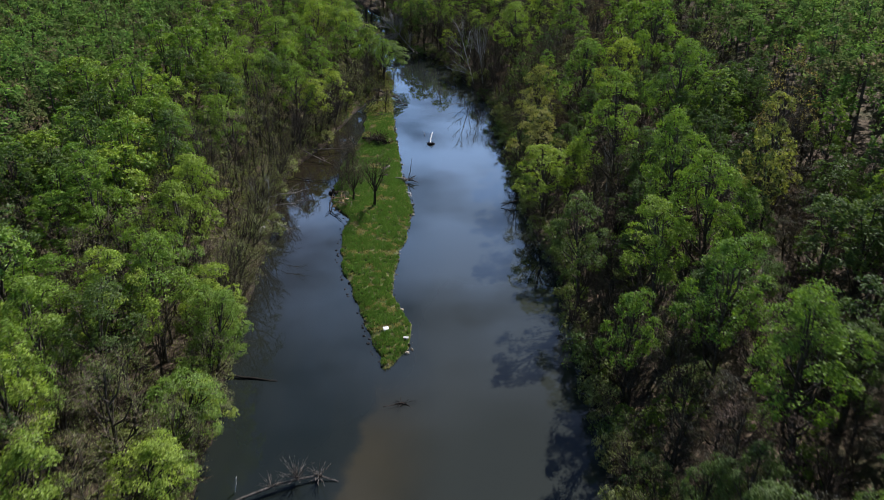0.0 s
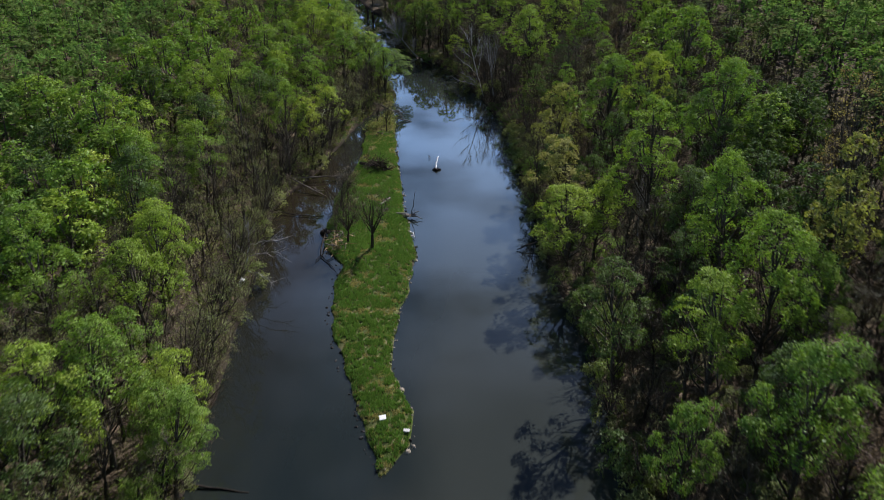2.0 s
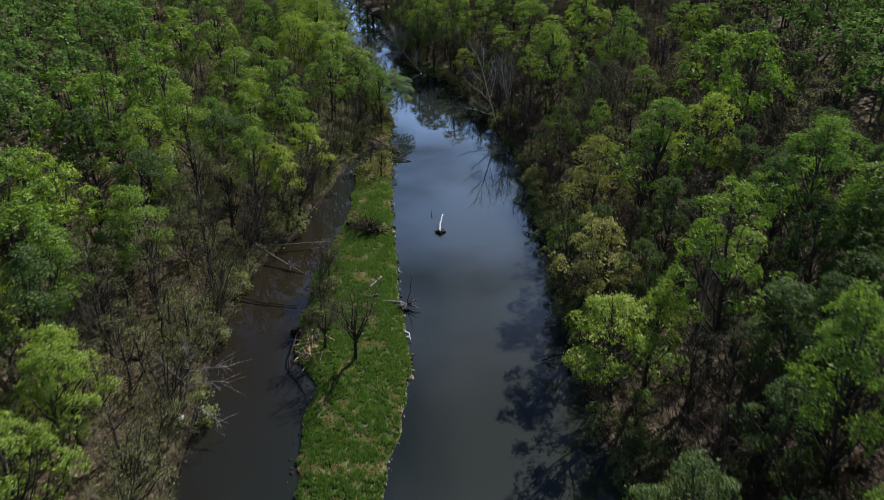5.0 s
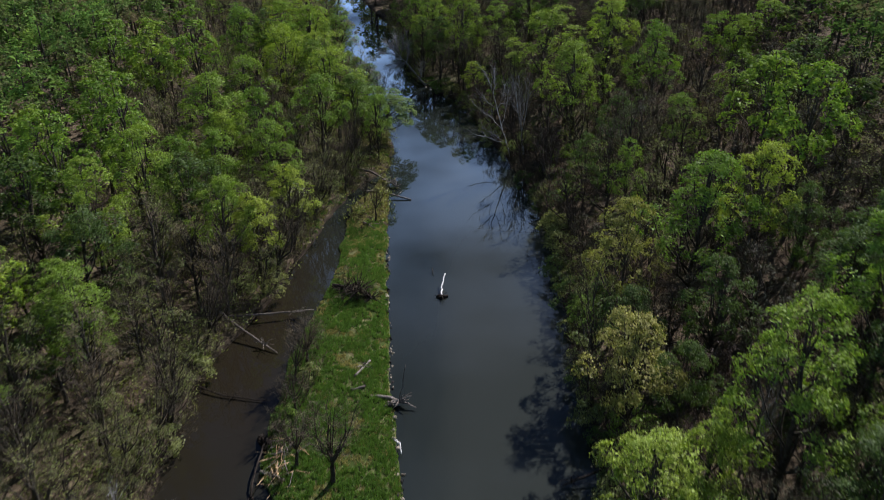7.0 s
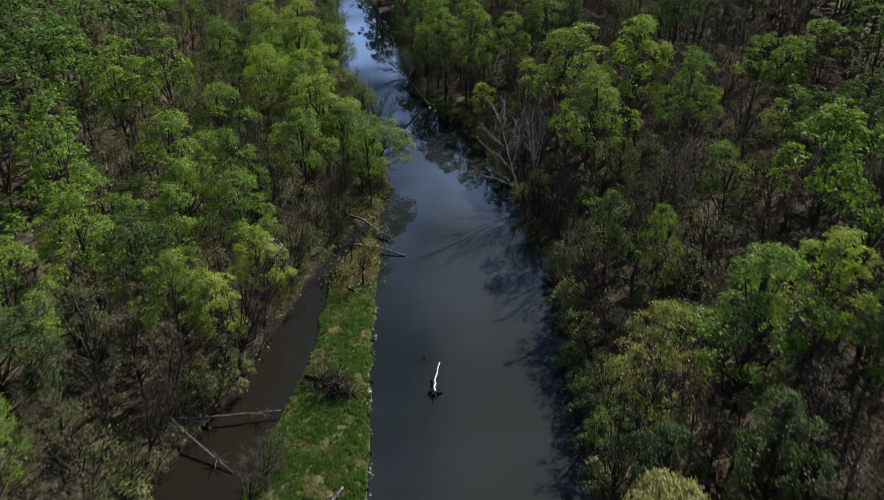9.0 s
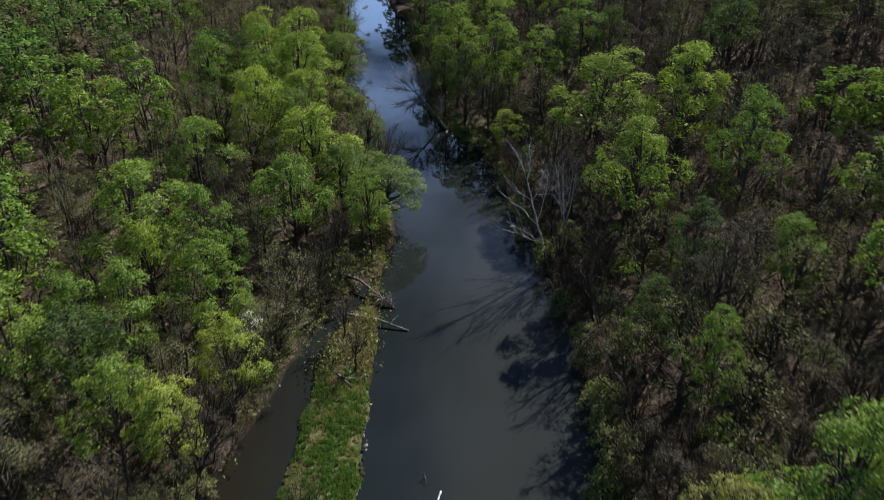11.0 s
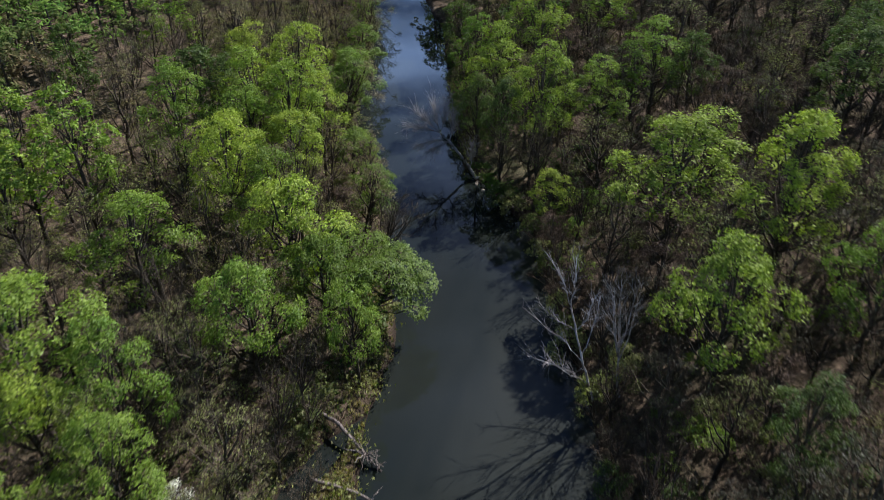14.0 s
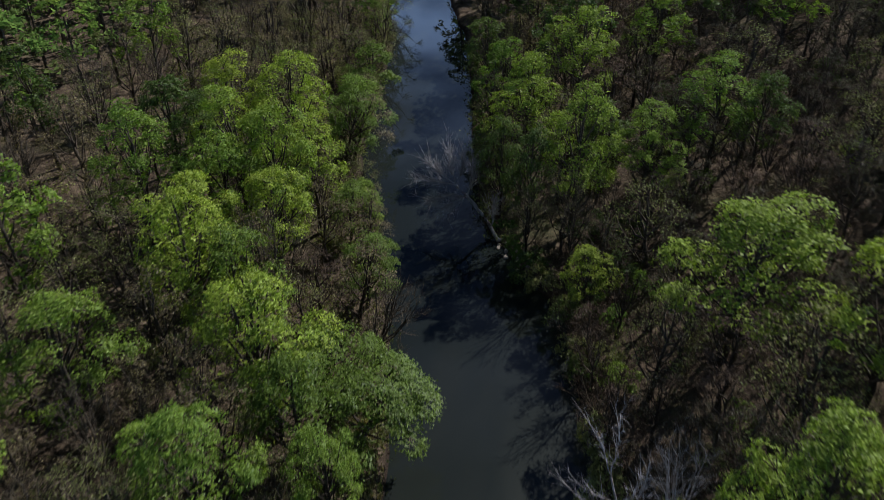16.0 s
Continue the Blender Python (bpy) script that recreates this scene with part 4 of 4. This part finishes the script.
WETROCK = stone_material("wet_dark_stone", (0.012, 0.012, 0.012), (0.05, 0.045, 0.04))


def rock(x, y, size, mat, label, group):
    ob = new("stone", rnd.choice(ROCKS))
    ob.matrix_basis = Matrix.Translation((x, y, max(ground_z(x, y), -0.1) + size * 0.12)) @ Euler((rnd.uniform(-0.3, 0.3), rnd.uniform(-0.3, 0.3), rnd.uniform(0, 6.28))).to_matrix().to_4x4() @ Matrix.Diagonal((size, size, size, 1))
    ob.material_slots[0].link = "OBJECT"
    ob.material_slots[0].material = mat
    tagged(ob, label, "stone", group)


y = 90.0
while y < 192:
    rock(float(line(ISLE_E, y)) + rnd.uniform(-0.4, 0.25), y, rnd.choice((0.28, 0.35, 0.45, 0.55, 0.68)) * rnd.uniform(0.8, 1.2), STONE if rnd.random() < 0.65 else WETROCK, "pale rough stone edging the grassy island", "stones along the island's edge")
    y += rnd.uniform(0.25, 0.8) + (1.2 if rnd.random() < 0.06 else 0)
y = 90.0
while y < 136:
    rock(float(line(ISLE_W, y)) + rnd.uniform(-0.9, 0.2), y, rnd.uniform(0.25, 0.6), WETROCK, "dark wet stone in the shallows by the island", "stones in the shallows")
    y += rnd.uniform(0.5, 1.4)


for _ in range(26):
    y = rnd.uniform(252.5, 259.5)
    rock(float(line(EAST, y)) + rnd.uniform(-0.3, 1.6), y, rnd.uniform(0.25, 0.7), STONE, "pale rough stone on the bank's bare point", "stones on the bare point")


def slab(x, y, wx, wy, turn):
    bm = bmesh.new()
    bmesh.ops.create_cube(bm, size=1.0)
    bmesh.ops.bevel(bm, geom=bm.edges[:], offset=0.06, segments=2, affect="EDGES")
    for v in bm.verts:
        v.co = Vector((v.co.x * wx * (1 + 0.12 * v.co.y), v.co.y * wy, v.co.z * 0.16))
    me = bpy.data.meshes.new("stone_slab")
    bm.to_mesh(me)
    bm.free()
    me.materials.append(SLAB)
    ob = new("stone_slab", me)
    ob.matrix_basis = pose(x, y, ground_z(x, y) + 0.3, 6, -4, turn)
    tagged(ob, "pale flat slab lying on the grassy island tip", "slab", "slabs on the island tip")


slab(-7.4, 97.8, 0.75, 0.7, 14)
slab(-4.7, 95.9, 0.7, 0.4, -14)


# ---- driftwood
def limb(pts, r0, r1, mat, name, parent=None, sides=7, wob=0.03, seed=1):
    rng = np.random.default_rng(seed)
    P = [np.array(p, float) for p in pts]
    Q, Rr = [], []
    for a, b in zip(P, P[1:]):
        for k in range(4):
            Q.append(a + (b - a) * k / 4 + rng.normal(size=3) * wob)
    Q.append(P[-1])
    for k in range(len(Q)):
        Rr.append((r0 + (r1 - r0) * k / (len(Q) - 1)) * rng.uniform(0.85, 1.15))
    sh = Shape()
    sh.tube(Q, Rr, sides, True)
    return part(name, sh.v, sh.f, mat, parent, smooth=True)


def fallen(name, label, category, pts, r0, r1, mat, boughs=(), seed=1):
    """A fallen stem with its boughs: each bough a start, an end and a root radius."""
    root = limb(pts, r0, r1, mat, name, seed=seed)
    for k, (a, b, r) in enumerate(boughs):
        m = [(a[i] + b[i]) / 2 + (0.12 if i == 2 else 0) for i in range(3)]
        limb([a, m, b], r, r * 0.3, mat, "bough", root, 5, 0.05, seed + k + 1)
    tagged(root, label, category)
    return root


def spray(centre, count, reach, r, seed, rise=0.3):
    rng = np.random.default_rng(seed)
    out = []
    for _ in range(count):
        d = rng.normal(size=3)
        d[2] = abs(d[2]) * rise + 0.05
        d *= reach * rng.uniform(0.5, 1.1) / np.linalg.norm(d)
        out.append((tuple(centre), tuple(np.array(centre) + d), r * rng.uniform(0.6, 1.2)))
    return out


fallen("snag", "bleached white dead trunk stranded in the river with roots", "driftwood", [(-2.4, 174.4, 0.1), (-2.5, 175.8, 0.5), (-2.25, 177.2, 1.0), (-2.05, 178.0, 1.35)], 0.13, 0.08, WHITE, seed=3)
fallen("root_wad", "dark wet root mass at the foot of a snag", "driftwood", [(-3.0, 174.3, -0.1), (-2.3, 174.1, 0.2), (-1.6, 174.4, 0.05)], 0.3, 0.2, WET, spray((-2.4, 174.2, 0.15), 9, 1.2, 0.09, 5), seed=4)
fallen("drift_branch", "thin dead branch tip standing out of the river", "driftwood", [(-3.9, 180.6, -0.3), (-3.95, 180.7, 0.7)], 0.09, 0.04, DEAD, [((-3.9, 180.7, 0.4), (-3.5, 179.8, 0.1), 0.04)], seed=6)
fallen("root_wad", "pale uprooted stump with roots on the island edge", "driftwood", [(-9.8, 153.2, 0.5), (-7.6, 152.7, 0.6), (-6.4, 152.2, 0.5)], 0.16, 0.3, DEAD,
       spray((-6.4, 152.2, 0.45), 9, 2.0, 0.13, 8, 0.25) + [((-6.3, 152.4, 0.4), (-5.6, 153.4, 4.6), 0.09), ((-6.3, 152.4, 0.4), (-4.4, 151.4, 0.3), 0.14)], seed=8)
fallen("drift_branch", "bleached curved branch lying on the island edge", "driftwood", [(-6.4, 146.2, 0.45), (-5.75, 145.4, 0.5), (-5.5, 144.2, 0.25)], 0.12, 0.07, WHITE, seed=9)
fallen("driftwood_log", "broken pale driftwood lying on the island grass", "driftwood", [(-11.7, 156.4, 0.65), (-11.0, 157.8, 0.7), (-10.3, 159.4, 0.65)], 0.2, 0.12, DEAD, spray((-10.8, 158.3, 0.6), 8, 1.2, 0.09, 12, 0.2), seed=10)
fallen("driftwood_log", "short grey log lying on the island grass", "driftwood", [(-11.8, 153.9, 0.62), (-10.3, 154.6, 0.66)], 0.17, 0.13, DEAD, seed=11)
fallen("driftwood_log", "forked pale log on the island's bare ground", "driftwood", [(-15.0, 194.2, 0.7), (-13.0, 192.2, 0.65)], 0.16, 0.1, DEAD, [((-14.2, 193.4, 0.7), (-12.3, 193.4, 0.75), 0.09)], seed=13)
fallen("dead_bough", "black wet fallen bough reaching into the back channel", "driftwood", [(-19.6, 145.6, 0.7), (-19.7, 141, 0.9), (-19.6, 138.0, 0.2)], 0.13, 0.08, WET,
       [((-19.6, 138.4, 0.25), (-16.0, 132.0, -0.1), 0.1), ((-18.4, 136.6, 0.1), (-16.2, 139.9, 0.35), 0.08), ((-19.6, 138.2, 0.2), (-20.3, 135.6, -0.1), 0.08)], seed=14)
fallen("fallen_log", "pale dead trunk fallen across the back channel", "driftwood", [(-30.5, 167.6, 1.0), (-24, 168.8, 0.8), (-18.6, 170, 0.7)], 0.16, 0.08, DEAD, spray((-20.5, 169.5, 0.8), 7, 1.6, 0.05, 15, 0.4), seed=15)
fallen("fallen_log", "thin pale trunk slanting into the back channel", "driftwood", [(-31, 168, 2.4), (-26, 164.4, 1.0), (-21.6, 161.4, 0.1)], 0.17, 0.07, DEAD, spray((-23.5, 162.6, 0.6), 8, 1.5, 0.05, 16, 0.5), seed=16)
fallen("fallen_log", "dark wet trunk lying in the back channel", "driftwood", [(-30.2, 155, 0.5), (-26, 153.2, 0.2), (-21, 152.4, 0.2)], 0.1, 0.05, WET, spray((-25, 153, 0.2), 6, 1.2, 0.05, 17, 0.4), seed=17)
fallen("fallen_tree", "grey dead tree crown lying in the shallow river", "driftwood", [(-21, 65.2, 0.3), (-16.5, 67.9, 0.6), (-12.8, 69.4, 0.4), (-10.6, 68.9, 0.0)], 0.17, 0.07, DEAD,
       spray((-14.8, 68.8, 0.5), 40, 2.8, 0.045, 18, 1.1) + spray((-17.2, 67.5, 0.5), 16, 2.0, 0.04, 48, 0.8) + spray((-12.6, 69.2, 0.3), 16, 2.2, 0.05, 19, 1.0), seed=18)
fallen("drift_branch", "sunken branch tangle breaking the river's surface", "driftwood", [(-6.8, 81.6, -0.1), (-4.6, 82.4, 0.1), (-2.6, 80.9, -0.1)], 0.09, 0.05, WET, spray((-4.6, 82, -0.02), 14, 1.9, 0.035, 20, 0.2), seed=20)
fallen("driftwood_log", "dark slim log floating from the west bank", "driftwood", [(-28.5, 87.9, 0.5), (-24, 87.4, 0.1), (-20, 86.8, 0.0)], 0.17, 0.08, WET, seed=21)
fallen("drift_branch", "bleached stick standing in the bank shallows", "driftwood", [(-20.9, 67.2, -0.2), (-20.7, 67.4, 1.0), (-20.6, 67.6, 1.7)], 0.08, 0.04, WHITE, seed=22)
fallen("fallen_tree", "uprooted grey tree toppled from bank into river", "driftwood", [(-19.5, 213.2, 1.4), (-15.5, 211.4, 1.3), (-11.8, 208.4, 0.5), (-10.4, 207.4, 0.0)], 0.22, 0.1, DEAD,
       spray((-12.2, 208.6, 0.6), 16, 2.2, 0.08, 23, 0.5) + spray((-10.9, 207.8, 0.2), 10, 1.3, 0.06, 24, 0.5), seed=23)
fallen("fallen_log", "weathered log lying from the bar into the river", "driftwood", [(-16.2, 204.9, 0.8), (-12.2, 204.3, 0.7), (-8.3, 203.2, 0.05)], 0.18, 0.11, DEAD, [((-10.5, 203.9, 0.5), (-9.8, 205.2, 0.7), 0.07)], seed=25)
fallen("root_wad", "bleached roots washed out of the east bank", "driftwood", [(14.6, 195, 0.9), (14.0, 191.5, 0.6), (13.2, 188.2, 0.1)], 0.14, 0.08, DEAD, spray((13.9, 190.5, 0.6), 12, 1.5, 0.06, 26, 0.4), seed=26)
fallen("dead_bough", "black dead bough overhanging from the shaded east bank", "driftwood", [(14.5, 141.5, 1.2), (12, 140.6, 0.7), (10.4, 140.2, 0.2)], 0.14, 0.07, WET, spray((11.4, 140.4, 0.5), 9, 1.4, 0.05, 27, 0.6), seed=27)
fallen("root_wad", "dark upturned root plate at the channel edge", "driftwood", [(-20.4, 146.6, 0.0), (-19.8, 145.6, 0.6), (-19.1, 145.0, 0.9)], 0.42, 0.3, WET, spray((-19.7, 145.4, 0.6), 18, 1.5, 0.09, 29, 0.7), seed=29)


fallen("fallen_tree", "dark dead tree sprawled across the island's narrow part", "driftwood", [(-17.0, 175.6, 0.9), (-13.6, 174.4, 1.1), (-10.2, 172.0, 0.5)], 0.3, 0.12, WET,
       spray((-13.4, 174.2, 0.9), 42, 3.1, 0.11, 71, 0.6) + spray((-11.6, 172.8, 0.7), 26, 2.2, 0.09, 72, 0.5) + spray((-15.2, 175.0, 0.8), 22, 2.4, 0.09, 73, 0.6), seed=70)


def drift_pile(x, y, sx, sy, count, seed):
    rng = np.random.default_rng(seed)
    root = new("driftwood_pile")
    for k in range(count):
        a = np.array((x + rng.normal() * sx, y + rng.normal() * sy))
        t = rng.uniform(0, 6.28)
        l = rng.uniform(0.7, 2.2)
        z = max(ground_z(a[0], a[1]), 0) + rng.uniform(0.06, 0.55)
        d = np.array((math.cos(t), math.sin(t))) * l / 2
        limb([(a[0] - d[0], a[1] - d[1], z - 0.1), (a[0] + d[0], a[1] + d[1], z + rng.uniform(-0.1, 0.25))], rng.uniform(0.035, 0.09), 0.03, DEAD if rng.random() < 0.5 else STRAWWOOD, "stick", root, 5, 0.03, seed + k)
    tagged(root, "heap of pale brown driftwood sticks on island edge", "driftwood")


STRAWWOOD = bark_material("driftwood_tan", (0.25, 0.16, 0.08), (0.5, 0.36, 0.2), 4.0)
drift_pile(-17.6, 143.2, 1.0, 1.3, 52, 60)
drift_pile(-17.8, 140.3, 1.0, 0.8, 16, 110)


def white_tree(label, stem, ends, seed, thick=0.3, fine=46, roots=True):
    """A bare pale-barked tree: a bowed stem through the given points, and limbs, each from a point of the stem by a middle to its end."""
    rng = np.random.default_rng(seed)
    root = new("bare_tree")
    root.location = stem[0]
    stem = [np.array(p, float) - np.array(stem[0]) for p in stem]
    first = np.array(root.location)
    limb(stem, thick, thick * 0.55, PALE, "trunk", root, 8, 0.05, seed)
    if roots:
        limb([stem[0], (0.9, 0.9, -0.1), (1.8, 1.2, -0.4)], thick * 0.85, 0.1, PALE, "root", root, 6, 0.05, seed + 1)
    for k, (at, mid, end) in enumerate(ends):
        a, m, e = stem[at], np.array(mid) - first, np.array(end) - first
        bough = limb([a, m, e], thick * 0.34, 0.03, PALE, "limb", root, 5, 0.08, seed + 3 + k)
        sh = Shape()
        for _ in range(fine):
            u = rng.uniform(0.25, 1.0)
            p = m + (e - m) * (2 * u - 1) if u > 0.5 else a + (m - a) * 2 * u
            d = (e - a) / np.linalg.norm(e - a) * 0.7 + rng.normal(size=3) * 0.55 + np.array((0, 0, 0.25 if e[2] > m[2] else -0.35))
            q = d * rng.uniform(0.6, 1.7)
            sh.spike(p, q, 0.026)
            for _ in range(2):
                sh.spike(p + q * rng.uniform(0.3, 0.9), (d + rng.normal(size=3) * 0.6) * rng.uniform(0.3, 0.8), 0.018)
        tw = part("twigwork", sh.v, sh.f, WHITETWIG, bough)
        tw["kind"] = "stuff"
    tagged(root, label, "tree", "bare trees of the wood")


white_tree("bare white-barked tree leaning low over the river's bend",
           ((-8.7, 259.5, 0.3), (-9.87, 260.98, 1), (-11.27, 261.68, 2.48), (-12.83, 261.61, 4.43), (-14.08, 261.37, 5.99)),
           ((4, (-15.8, 260.67, 7.87), (-17.36, 260.2, 9.74)), (4, (-14.86, 261.92, 7.71), (-15.02, 262.23, 10.05)), (4, (-16.11, 260.36, 6.93), (-18.45, 259.58, 7.4)),
            (3, (-12.37, 262.23, 6.31), (-12.52, 262.54, 8.49)), (3, (-13.54, 260.51, 4.75), (-15.49, 258.8, 4.12)), (3, (-14.55, 261.14, 4.9), (-17.2, 260.36, 4.28)),
            (4, (-13.61, 262.39, 7.55), (-13.61, 263.01, 9.58)), (1, (-9.64, 261.61, 2.56), (-9.79, 261.76, 4.28))), 91, 0.25, 80)
white_tree("bare white-barked tree spreading out from the east bank",
           ((8.2, 218.2, 1.2), (7.48, 218.02, 3.72), (6.58, 218.02, 6.6), (5.77, 218.11, 9.84), (5.14, 218.56, 12.18)),
           ((4, (4.42, 218.92, 14.34), (3.16, 219.19, 16.5)), (4, (5.32, 219.46, 14.16), (5.14, 220.36, 16.5)), (3, (4.06, 217.48, 11.46), (2.26, 217.12, 13.26)),
            (2, (4.42, 218.56, 8.58), (1.72, 218.92, 10.56)), (1, (5.14, 217.48, 5.7), (2.62, 216.94, 7.5)), (2, (7.3, 219.1, 9.48), (7.66, 219.82, 12.9)),
            (1, (4.24, 219.28, 4.26), (1.54, 219.64, 4.98)), (3, (6.58, 217.3, 12), (6.94, 216.94, 14.7))), 131, 0.13, 20, False)
white_tree("pale dead tree forking over the back channel",
           ((-29.6, 129.2, 0.7), (-29.0, 129.1, 2.6), (-28.4, 129.0, 4.8), (-28.0, 129.0, 6.6)),
           ((3, (-27.9, 129.2, 7.8), (-28.2, 129.6, 9.4)), (3, (-25.8, 128.8, 7.2), (-23.2, 128.8, 7.6)), (2, (-26.2, 128.6, 5.4), (-23.6, 128.2, 5.8)),
            (2, (-29.4, 128.8, 6.4), (-30.6, 128.6, 8.4)), (1, (-26.8, 127.6, 2.8), (-24.6, 126.4, 2.0))), 161, 0.15, 16, False)
fallen("root_wad", "bleached white root plate on the west bank", "driftwood", [(-29.9, 127.9, 0.5), (-29.3, 127.5, 1.3), (-28.9, 127.2, 1.9)], 0.3, 0.42, WHITE, spray((-29.2, 127.4, 1.6), 12, 0.9, 0.08, 181, 0.8), seed=180)
